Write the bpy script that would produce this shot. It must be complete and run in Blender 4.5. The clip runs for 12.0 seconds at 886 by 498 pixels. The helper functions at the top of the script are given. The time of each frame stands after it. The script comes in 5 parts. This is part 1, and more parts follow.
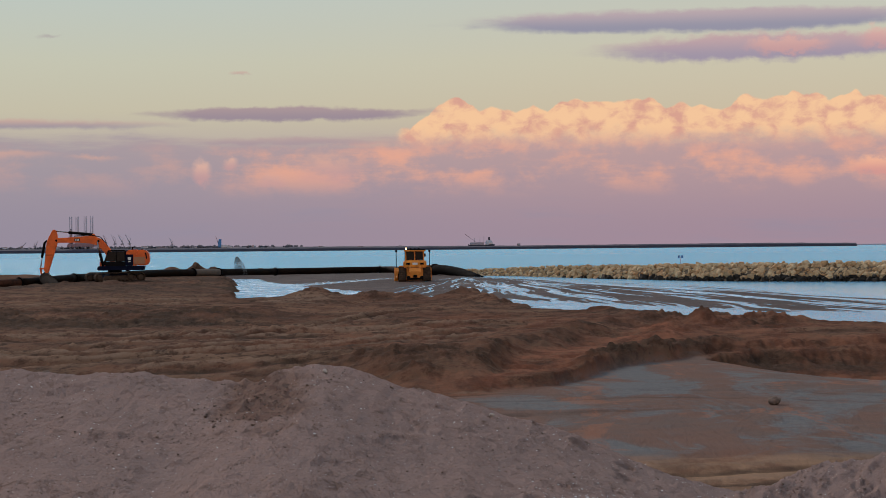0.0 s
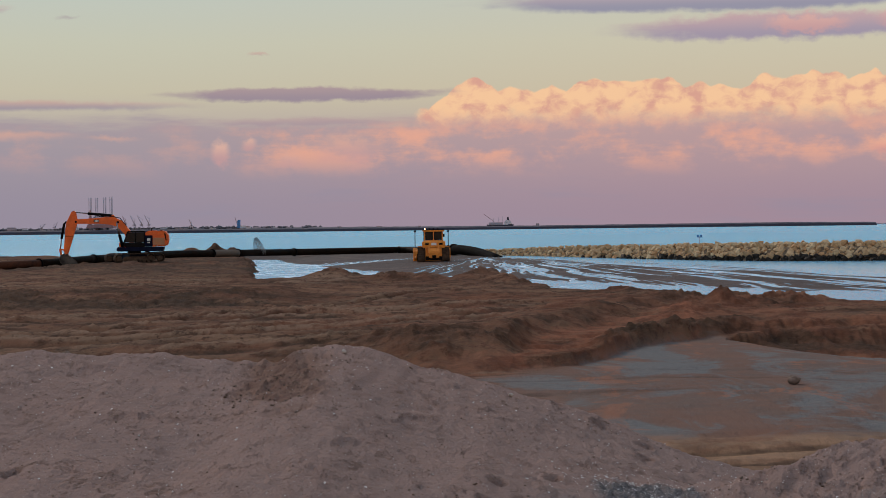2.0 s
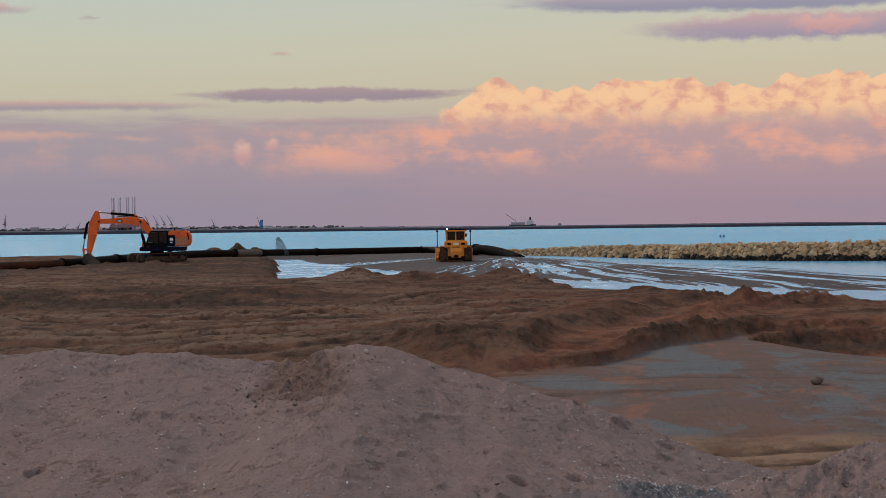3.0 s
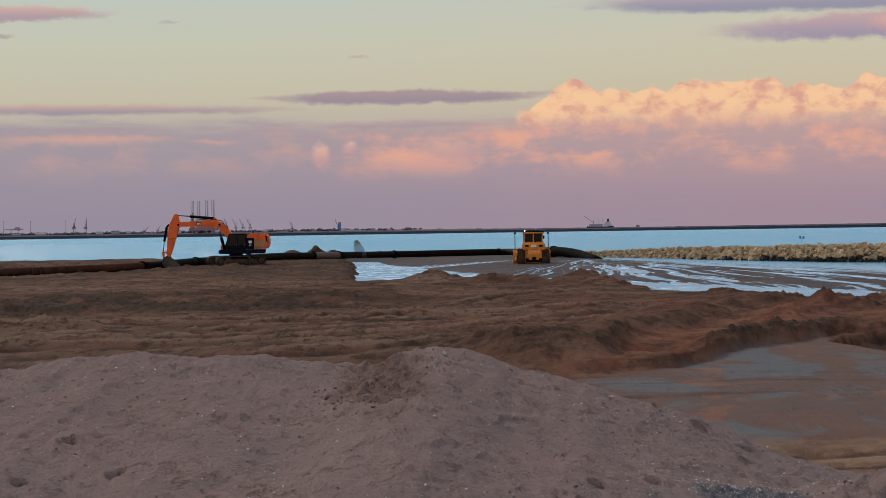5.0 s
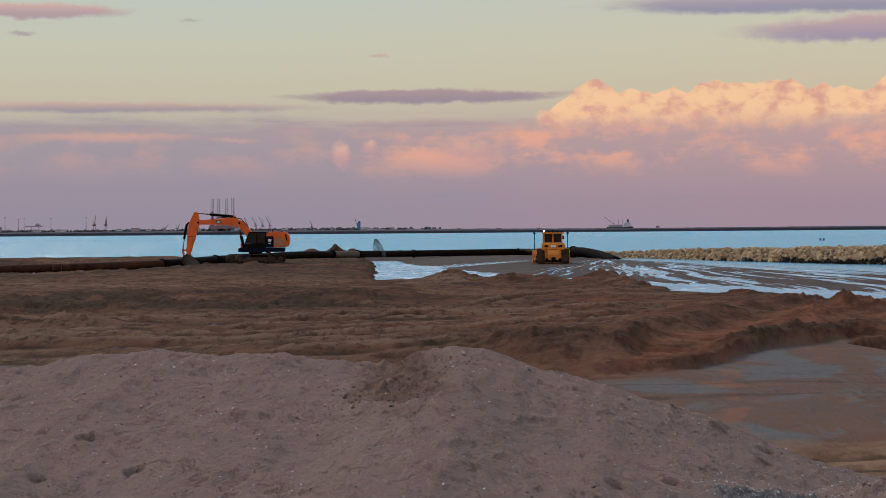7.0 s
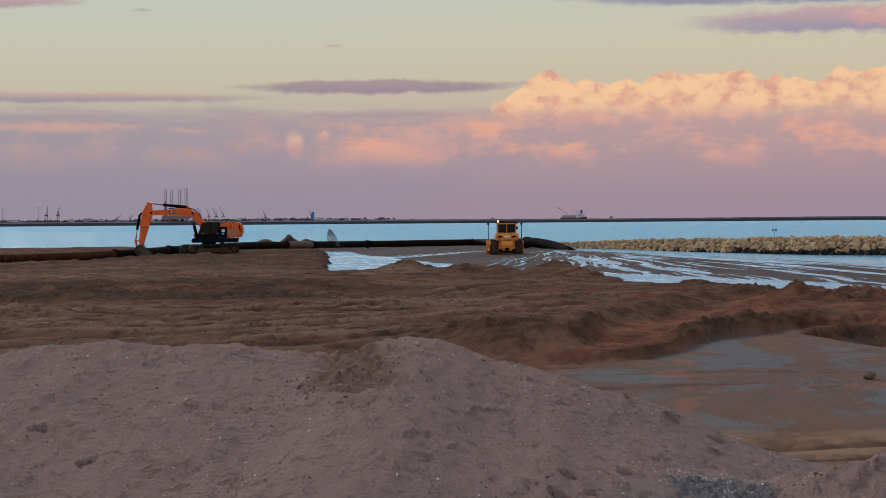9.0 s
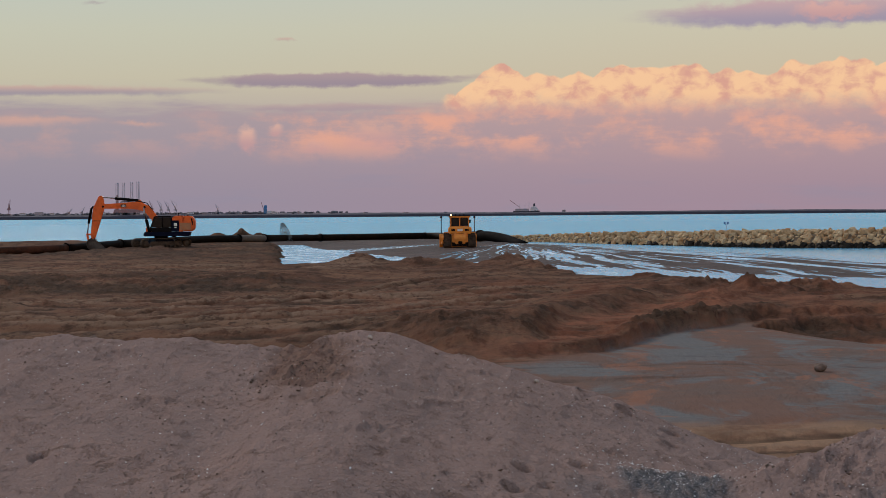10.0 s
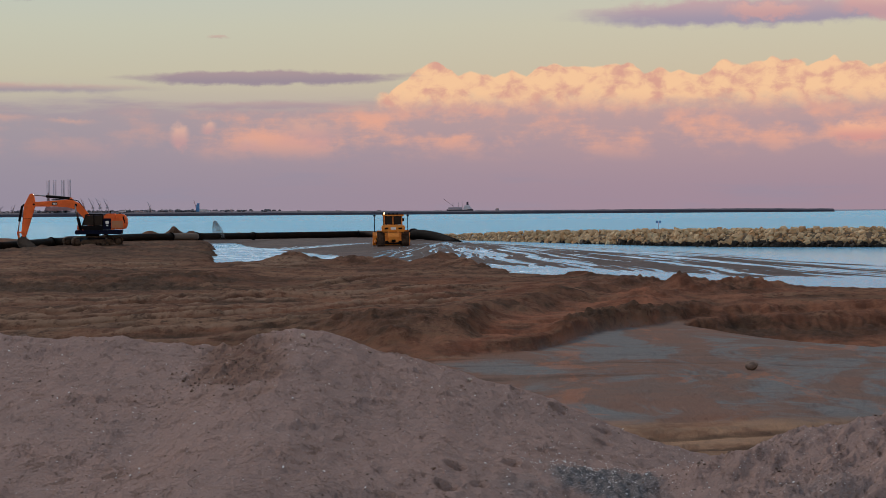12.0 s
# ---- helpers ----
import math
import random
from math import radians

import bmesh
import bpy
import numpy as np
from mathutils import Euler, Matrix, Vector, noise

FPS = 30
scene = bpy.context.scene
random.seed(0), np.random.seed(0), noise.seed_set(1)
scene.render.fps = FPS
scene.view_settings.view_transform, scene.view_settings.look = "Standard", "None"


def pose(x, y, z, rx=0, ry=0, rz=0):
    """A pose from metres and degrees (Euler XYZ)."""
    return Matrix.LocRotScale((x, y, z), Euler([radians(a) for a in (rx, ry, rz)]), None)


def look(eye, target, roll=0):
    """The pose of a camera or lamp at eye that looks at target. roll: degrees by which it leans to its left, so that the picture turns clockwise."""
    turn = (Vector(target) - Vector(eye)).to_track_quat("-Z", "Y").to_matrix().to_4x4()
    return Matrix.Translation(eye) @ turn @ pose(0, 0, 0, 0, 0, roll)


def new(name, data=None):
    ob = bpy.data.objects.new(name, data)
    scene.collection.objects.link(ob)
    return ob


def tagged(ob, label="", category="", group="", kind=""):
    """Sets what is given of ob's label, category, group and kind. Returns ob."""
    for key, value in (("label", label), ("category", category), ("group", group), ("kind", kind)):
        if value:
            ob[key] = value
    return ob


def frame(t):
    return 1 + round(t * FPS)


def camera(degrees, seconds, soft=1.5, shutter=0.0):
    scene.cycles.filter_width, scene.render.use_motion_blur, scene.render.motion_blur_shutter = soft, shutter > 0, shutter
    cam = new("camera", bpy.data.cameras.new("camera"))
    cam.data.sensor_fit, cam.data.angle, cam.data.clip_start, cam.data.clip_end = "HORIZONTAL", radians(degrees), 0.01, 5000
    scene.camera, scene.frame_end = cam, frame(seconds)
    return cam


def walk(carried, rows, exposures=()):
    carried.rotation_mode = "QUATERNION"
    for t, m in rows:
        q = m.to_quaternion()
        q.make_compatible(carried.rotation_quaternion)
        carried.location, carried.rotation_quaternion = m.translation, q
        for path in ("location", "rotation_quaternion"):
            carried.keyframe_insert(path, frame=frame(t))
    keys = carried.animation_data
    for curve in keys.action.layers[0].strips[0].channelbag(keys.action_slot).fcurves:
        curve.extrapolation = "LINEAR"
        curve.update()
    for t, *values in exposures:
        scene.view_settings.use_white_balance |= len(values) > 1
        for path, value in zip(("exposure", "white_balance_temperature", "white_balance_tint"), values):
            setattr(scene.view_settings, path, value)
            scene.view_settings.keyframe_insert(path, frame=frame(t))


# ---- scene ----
cam = camera(25.606, 12.0, soft=0.7)


def aim(turn, tilt, lean):
    """The hand-held camera at eye height: degrees to the left, up, and of roll."""
    return pose(0, 0, 5, 0, 0, turn) @ pose(0, 0, 0, 90 + tilt) @ pose(0, 0, 0, 0, 0, lean)


PATH = [
    (0.0, aim(1.107, -0.064, -0.530)),
    (0.5, aim(1.179, -0.058, -0.573)),
    (1.0, aim(1.279, -0.113, -0.574)),
    (1.5, aim(1.380, -0.378, -0.580)),
    (2.0, aim(1.667, -0.641, -0.671)),
    (2.5, aim(1.930, -0.654, -0.641)),
    (4.5, aim(4.009, -0.534, -0.855)),
    (5.0, aim(4.602, -0.544, -0.831)),
    (5.5, aim(5.248, -0.511, -0.781)),
    (6.0, aim(5.472, -0.478, -0.523)),
    (6.5, aim(5.393, -0.458, -0.540)),
    (7.0, aim(5.172, -0.552, -0.460)),
    (9.0, aim(3.819, -0.841, -0.443)),
    (9.5, aim(3.230, -0.974, -0.453)),
    (10.0, aim(2.439, -1.045, -0.481)),
    (10.5, aim(1.635, -1.028, -0.458)),
    (11.0, aim(1.259, -0.944, -0.493)),
    (11.5, aim(0.921, -1.005, -0.395)),
    (12.0, aim(0.479, -1.105, -0.389)),
]
walk(cam, PATH)

# ---- world: dusk sky, soft light from ahead and above ----
world = bpy.data.worlds.new("dusk")
scene.world = world
world.use_nodes = True
WT = world.node_tree
WT.nodes.clear()


class Nodes:
    """Short calls to add nodes to one tree."""

    def __init__(self, tree):
        self.t = tree

    def put(self, socket, value):
        if isinstance(value, bpy.types.NodeSocket):
            self.t.links.new(value, socket)
        elif isinstance(value, (tuple, list)) and len(value) == 3 and socket.type == "RGBA":
            socket.default_value = (*value, 1)
        else:
            socket.default_value = value

    def m(self, op, a, b=0.0, c=0.0):
        n = self.t.nodes.new("ShaderNodeMath")
        n.operation = op
        for s, v in zip(n.inputs, (a, b, c)):
            self.put(s, v)
        return n.outputs[0]

    def step(self, v, lo, hi, a=0.0, b=1.0, kind="SMOOTHSTEP"):
        n = self.t.nodes.new("ShaderNodeMapRange")
        n.interpolation_type = kind
        for s, x in zip(n.inputs, (v, lo, hi, a, b)):
            self.put(s, x)
        return n.outputs[0]

    def mix(self, f, a, b, blend="MIX"):
        n = self.t.nodes.new("ShaderNodeMix")
        n.data_type, n.blend_type = "RGBA", blend
        self.put(n.inputs[0], f), self.put(n.inputs[6], a), self.put(n.inputs[7], b)
        return n.outputs[2]

    def noise(self, vec, scale, detail=4.0, rough=0.5, distort=0.0):
        n = self.t.nodes.new("ShaderNodeTexNoise")
        if vec is not None:
            self.put(n.inputs["Vector"], vec)
        n.inputs["Scale"].default_value, n.inputs["Detail"].default_value = scale, detail
        n.inputs["Roughness"].default_value, n.inputs["Distortion"].default_value = rough, distort
        return n.outputs["Fac"]

    def vec(self, x, y, z=0.0):
        n = self.t.nodes.new("ShaderNodeCombineXYZ")
        for s, v in zip(n.inputs, (x, y, z)):
            self.put(s, v)
        return n.outputs[0]

    def ramp(self, f, stops):
        n = self.t.nodes.new("ShaderNodeValToRGB")
        e = n.color_ramp.elements
        for i, (p, c) in enumerate(stops):
            el = e[i] if i < 2 else e.new(p)
            el.position, el.color = p, (*c, 1)
        self.put(n.inputs[0], f)
        return n.outputs[0]


def srgb(r, g, b):
    return tuple(((v / 255 + 0.055) / 1.055) ** 2.4 if v > 10 else v / 3294 for v in (r, g, b))


SUN_EL, SUN_AZ = 31.0, 322.0  # degrees; azimuth clockwise from +y
W = Nodes(WT)
tc = WT.nodes.new("ShaderNodeTexCoord")
sx = WT.nodes.new("ShaderNodeSeparateXYZ")
WT.links.new(tc.outputs["Generated"], sx.inputs[0])
az = W.m("MULTIPLY", W.m("ARCTAN2", sx.outputs[0], sx.outputs[1]), 57.2958)
el = W.m("MULTIPLY", W.m("ARCSINE", sx.outputs[2]), 57.2958)
sky = WT.nodes.new("ShaderNodeTexSky")
sky.sky_type, sky.sun_disc = "NISHITA", False
sky.sun_elevation, sky.sun_rotation = radians(SUN_EL), radians(SUN_AZ)
sky.dust_density, sky.ozone_density = 1.6, 2.0
# clear-air gradient by elevation, 0 to 90 degrees
grad = W.ramp(W.m("POWER", W.m("DIVIDE", W.m("MAXIMUM", el, 0.0), 90.0), 0.5), [
    (0.0, srgb(166, 140, 160)), (1.0, srgb(196, 190, 196)),
    (0.10, srgb(168, 146, 162)), (0.165, srgb(186, 168, 166)), (0.21, srgb(207, 197, 172)),
    (0.245, srgb(207, 204, 182)), (0.29, srgb(198, 206, 197)), (0.38, srgb(160, 212, 236)),
    (0.6, srgb(172, 206, 236))])
warm = W.mix(W.step(az, -14, 10), (0.97, 1.0, 1.03), (1.03, 0.985, 0.97))
clear = W.mix(1.0, grad, warm, "MULTIPLY")
p1 = W.vec(W.m("MULTIPLY", az, 0.5), el, 0.0)
n_big = W.m("SUBTRACT", W.noise(p1, 0.9, 5, 0.55), 0.5)
n_fine = W.m("SUBTRACT", W.noise(W.vec(az, W.m("MULTIPLY", el, 1.3), 3.0), 1.6, 7, 0.62), 0.5)
n_flat = W.m("SUBTRACT", W.noise(W.vec(W.m("MULTIPLY", az, 0.22), W.m("MULTIPLY", el, 1.6), 7.0), 1.2, 6, 0.6), 0.5)


def blob(azc, elc, ra, re, soft, rough=0.0, flat=0.0):
    """A cloud's cover: an ellipse of degrees with a ragged edge."""
    u = W.m("DIVIDE", W.m("SUBTRACT", az, azc), ra)
    v = W.m("DIVIDE", W.m("SUBTRACT", W.m("MULTIPLY_ADD", n_fine, rough, el), elc), re)
    q = W.m("SUBTRACT", 1.0, W.m("SQRT", W.m("ADD", W.m("MULTIPLY", u, u), W.m("MULTIPLY", v, v))))
    q = W.m("MULTIPLY_ADD", n_flat, flat, q)
    return W.step(q, 0.0, soft)


# mauve haze bank, its streaks and the lit bands in it
haze_top = W.m("MULTIPLY_ADD", n_flat, 1.3, 3.35)
bank = W.step(W.m("SUBTRACT", haze_top, el), -0.1, 0.45)
haze = W.mix(W.step(el, 0.2, 3.6), W.mix(W.step(az, -15, 9), srgb(156, 146, 162), srgb(168, 144, 158)),
             W.mix(W.step(az, -15, 6), srgb(172, 160, 166), srgb(196, 164, 162)))
haze = W.mix(W.step(n_flat, 0.0, 0.3, 0.0, 0.35), haze, srgb(150, 146, 166))
col = W.mix(bank, clear, haze)
lit = W.m("MULTIPLY", W.m("MULTIPLY", W.step(el, 1.3, 2.3), W.step(el, 3.3, 2.7)), W.step(W.m("MULTIPLY_ADD", n_fine, 0.5, W.m("MULTIPLY_ADD", n_big, 1.5, W.m("MULTIPLY", n_flat, 0.7))), -0.14, 0.30))
col = W.mix(W.m("MULTIPLY", lit, W.step(az, -10.5, -5.0, 0.25, 0.85)), col, srgb(242, 176, 150))
# cumulus bank
def cells(scale, z, squash):
    """Rounded billows: distance to the nearest of scattered centres."""
    v = WT.nodes.new("ShaderNodeTexVoronoi")
    v.feature, v.inputs["Scale"].default_value, v.inputs["Smoothness"].default_value = "SMOOTH_F1", scale, 0.25
    W.put(v.inputs["Vector"], W.vec(W.m("MULTIPLY_ADD", n_fine, 0.3, az), W.m("MULTIPLY", W.m("MULTIPLY_ADD", n_fine, 0.3, el), squash), z))
    return v.outputs["Distance"]


c_big, c_small, c_body = cells(0.7, 0.3, 0.25), cells(2.0, 1.2, 0.35), cells(1.7, 2.2, 1.2)
lobes = W.m("MULTIPLY_ADD", W.m("SUBTRACT", 0.5, c_big), 0.45, W.m("MULTIPLY", W.m("SUBTRACT", 0.42, c_small), 0.36))
lobes = W.m("MULTIPLY_ADD", n_big, 0.4, lobes)
rise = W.m("MULTIPLY_ADD", W.step(az, -2.6, -0.9), 0.85, 3.38)
top = W.m("ADD", W.m("ADD", rise, lobes), W.step(az, 6.0, 9.5, 0.0, 0.12))
cum = W.m("MULTIPLY", W.step(W.m("SUBTRACT", top, el), 0.0, 0.08), W.step(W.m("MULTIPLY_ADD", n_fine, 1.2, el), 2.6, 3.5))
cum = W.m("MULTIPLY", cum, W.step(W.m("MULTIPLY_ADD", n_fine, 0.8, az), -2.6, -2.0))
puff = W.noise(W.vec(az, W.m("MULTIPLY", el, 1.4), 11.0), 2.3, 6, 0.6, 0.4)
shade = W.m("ADD", W.m("MULTIPLY", puff, 0.55), W.m("MULTIPLY_ADD", W.m("SUBTRACT", 0.5, c_body), 0.30, 0.04))
body = W.mix(W.step(shade, 0.15, 0.38), srgb(224, 168, 150), srgb(253, 205, 162))
body = W.mix(W.step(el, 2.6, 3.55), srgb(224, 170, 156), body)
col = W.mix(cum, col, body)
# flat grey streaks and small puffs: azimuth, elevation, half sizes, softness, raggedness, colours below and above
GREY, BLUEGREY, PINK, PEACH = srgb(166, 146, 158), srgb(152, 150, 170), srgb(222, 168, 160), srgb(246, 182, 150)
for a, e, ra, re, soft, rough, flat, low, high, f in (
        (-5.3, 3.92, 4.9, 0.27, 0.46, 0.3, 0.9, srgb(160, 144, 156), srgb(176, 154, 158), 0.97),
        (-14.5, 3.62, 7.0, 0.20, 0.7, 0.2, 0.9, srgb(160, 148, 162), srgb(206, 172, 162), 0.85),
        (-6.0, 3.12, 3.6, 0.17, 0.7, 0.2, 0.9, srgb(172, 152, 162), srgb(190, 162, 162), 0.7),
        (-14.8, 2.75, 3.6, 0.22, 0.9, 0.3, 0.9, srgb(212, 170, 160), PEACH, 0.6),
        (-11.2, 2.65, 1.2, 0.14, 0.9, 0.4, 0.9, srgb(206, 168, 160), PEACH, 0.5),
        (6.6, 6.5, 8.6, 0.40, 0.45, 0.25, 0.7, BLUEGREY, srgb(192, 172, 178), 0.95),
        (8.6, 5.68, 5.8, 0.50, 0.45, 0.5, 0.6, srgb(164, 152, 172), srgb(200, 168, 172), 0.95),
        (9.0, 5.74, 1.5, 0.36, 0.6, 1.0, 0.3, srgb(214, 164, 160), srgb(230, 180, 168), 0.75),
        (12.2, 5.85, 1.5, 0.50, 0.5, 1.2, 0.3, srgb(206, 162, 164), srgb(230, 180, 170), 0.85),
        (11.7, 2.2, 1.15, 0.34, 0.6, 0.8, 0.3, srgb(222, 158, 150), srgb(252, 188, 156), 0.9),
        (-8.15, 2.22, 0.36, 0.42, 0.7, 0.9, 0.0, srgb(204, 160, 160), srgb(240, 190, 168), 0.8),
        (-7.3, 2.45, 0.28, 0.25, 0.8, 0.9, 0.0, srgb(204, 160, 160), srgb(236, 186, 166), 0.7),
        (-6.1, 2.0, 0.55, 0.40, 0.9, 1.1, 0.3, srgb(204, 160, 160), srgb(232, 180, 162), 0.6),
        (-4.4, 2.3, 1.3, 0.65, 0.9, 1.3, 0.3, srgb(210, 162, 160), srgb(244, 184, 156), 0.65),
        (-16.8, 6.38, 3.0, 0.30, 0.5, 0.4, 0.7, srgb(180, 156, 166), srgb(216, 176, 168), 0.9),
        (-17.3, 5.75, 0.5, 0.10, 0.8, 0.3, 0.6, GREY, GREY, 0.6),
        (-12.5, 6.15, 0.5, 0.07, 0.9, 0.4, 0.6, GREY, GREY, 0.4),
        (-7.0, 5.08, 0.42, 0.08, 0.8, 0.3, 0.5, srgb(186, 164, 160), srgb(206, 178, 166), 0.8)):
    mask = W.m("MULTIPLY", blob(a, e, ra, re, soft, rough, flat), f)
    col = W.mix(mask, col, W.mix(W.step(el, e - re * 0.5, e + re * 0.8), low, high))
# afterglow of the sunset behind the camera, low over the land
behind = W.m("ABSOLUTE", W.m("WRAP", W.m("SUBTRACT", az, 170.0), 180.0, -180.0))
glow = W.m("MULTIPLY", W.step(behind, 115, 20), W.m("MULTIPLY", W.step(el, 24, 3), W.step(el, -3, 1)))
col = W.mix(glow, col, (1.5, 0.92, 0.58))
air = W.mix(1.0, sky.outputs[0], (0.10, 0.10, 0.10), "MULTIPLY")
col = W.mix(W.step(el, 8.0, 40.0, 0.0, 0.15), col, air)
bg = WT.nodes.new("ShaderNodeBackground")
WT.links.new(col, bg.inputs[0])
bg.inputs[1].default_value = 0.92
out = WT.nodes.new("ShaderNodeOutputWorld")
WT.links.new(bg.outputs[0], out.inputs[0])

sun = new("sun", bpy.data.lights.new("sun", "SUN"))
sun.data.energy, sun.data.angle, sun.data.color = 1.9, radians(14), (1.0, 0.83, 0.72)
sx_, sy_ = math.sin(radians(SUN_AZ)), math.cos(radians(SUN_AZ))
sun.matrix_world = look((60 * sx_, 60 * sy_, 60 * math.tan(radians(SUN_EL))), (0, 0, 0))

# ---- materials ----
def material(name, rough=0.8, metal=0.0, spec=0.5):
    mat = bpy.data.materials.new(name)
    mat.use_nodes = True
    n = Nodes(mat.node_tree)
    b = mat.node_tree.nodes["Principled BSDF"]
    b.inputs["Roughness"].default_value, b.inputs["Metallic"].default_value = rough, metal
    b.inputs["Specular IOR Level"].default_value = spec
    return mat, n, b


def coords(n, scale=(1, 1, 1), kind="Object"):
    t = n.t.nodes.new("ShaderNodeTexCoord")
    mp = n.t.nodes.new("ShaderNodeMapping")
    mp.inputs["Scale"].default_value = scale
    n.t.links.new(t.outputs[kind], mp.inputs[0])
    return mp.outputs[0]


def bump(n, b, h, strength, dist):
    k = n.t.nodes.new("ShaderNodeBump")
    k.inputs["Strength"].default_value, k.inputs["Distance"].default_value = strength, dist
    n.put(k.inputs["Height"], h)
    n.t.links.new(k.outputs[0], b.inputs["Normal"])


def attr(n, name):
    a = n.t.nodes.new("ShaderNodeAttribute")
    a.attribute_name = name
    return a.outputs["Fac"]


def plain(name, c1, c2, rough=0.6, metal=0.0, scale=3.0, bumpy=0.2, dist=0.01, spec=0.5):
    """Two tones of one colour in broad stains and fine grain, with light relief."""
    mat, n, b = material(name, rough, metal, spec)
    v = coords(n)
    s = n.noise(v, scale, 6, 0.6)
    g = n.noise(v, scale * 14, 3, 0.6)
    f = n.m("MULTIPLY_ADD", g, 0.35, n.m("MULTIPLY", s, 0.8))
    n.put(b.inputs["Base Color"], n.mix(n.step(f, 0.35, 0.75), c1, c2))
    n.put(b.inputs["Roughness"], n.step(s, 0.3, 0.7, max(rough - 0.12, 0.05), min(rough + 0.12, 1)))
    if bumpy:
        bump(n, b, f, bumpy, dist)
    return mat


def dry_sand():
    mat, n, b = material("dry_shell_sand", 1.0, 0, 0.0)
    v = coords(n)
    big, mid, fine = n.noise(v, 0.6, 4, 0.6), n.noise(v, 4, 6, 0.65), n.noise(v, 60, 3, 0.7)
    c = n.mix(n.step(big, 0.35, 0.65), (0.282, 0.192, 0.164), (0.256, 0.180, 0.157))
    c = n.mix(n.step(mid, 0.52, 0.72, 0, 0.35), c, (0.205, 0.130, 0.100))
    c = n.mix(n.step(fine, 0.35, 0.75, 0, 0.45), c, (0.346, 0.244, 0.209))
    c = n.mix(n.step(n.noise(v, 28, 2, 0.5), 0.64, 0.70, 0, 0.7), c, (0.127, 0.077, 0.055))
    scab = n.noise(coords(n, (6.0, 3.2, 3.0)), 1.0, 6, 0.68, 0.3)
    zone = n.step(n.noise(v, 1.1, 4, 0.6), 0.50, 0.64, 0.0, 1.0)
    flake = n.m("MULTIPLY", n.step(scab, 0.585, 0.615), zone)
    c = n.mix(n.m("MULTIPLY", flake, 0.5), c, (0.115, 0.072, 0.053))
    c = n.mix(n.m("MULTIPLY", n.step(scab, 0.40, 0.36), 0.35), c, (0.330, 0.240, 0.208))
    c = n.mix(n.step(n.noise(v, 75, 1, 0.5), 0.71, 0.74, 0, 0.75), c, (0.52, 0.45, 0.41))
    # damp brown of the slide; also the painted shade in the footprints
    c = n.mix(n.m("MULTIPLY", attr(n, "damp_shade"), 0.8), c, n.mix(n.step(mid, 0.4, 0.6), (0.134, 0.070, 0.047), (0.204, 0.119, 0.083)))
    c = n.mix(n.m("MULTIPLY", attr(n, "shell"), 0.9), c, n.mix(n.step(n.noise(v, 45, 4, 0.8), 0.45, 0.62), (0.096, 0.093, 0.094), (0.269, 0.250, 0.248)))
    n.put(b.inputs["Base Color"], c)
    lift = n.m("MULTIPLY_ADD", n.step(scab, 0.56, 0.62), -0.32, mid)
    bump(n, b, n.m("MULTIPLY_ADD", fine, 0.34, n.m("MULTIPLY_ADD", n.noise(v, 18, 4, 0.65), 0.7, lift)), 1.0, 0.06)
    return mat


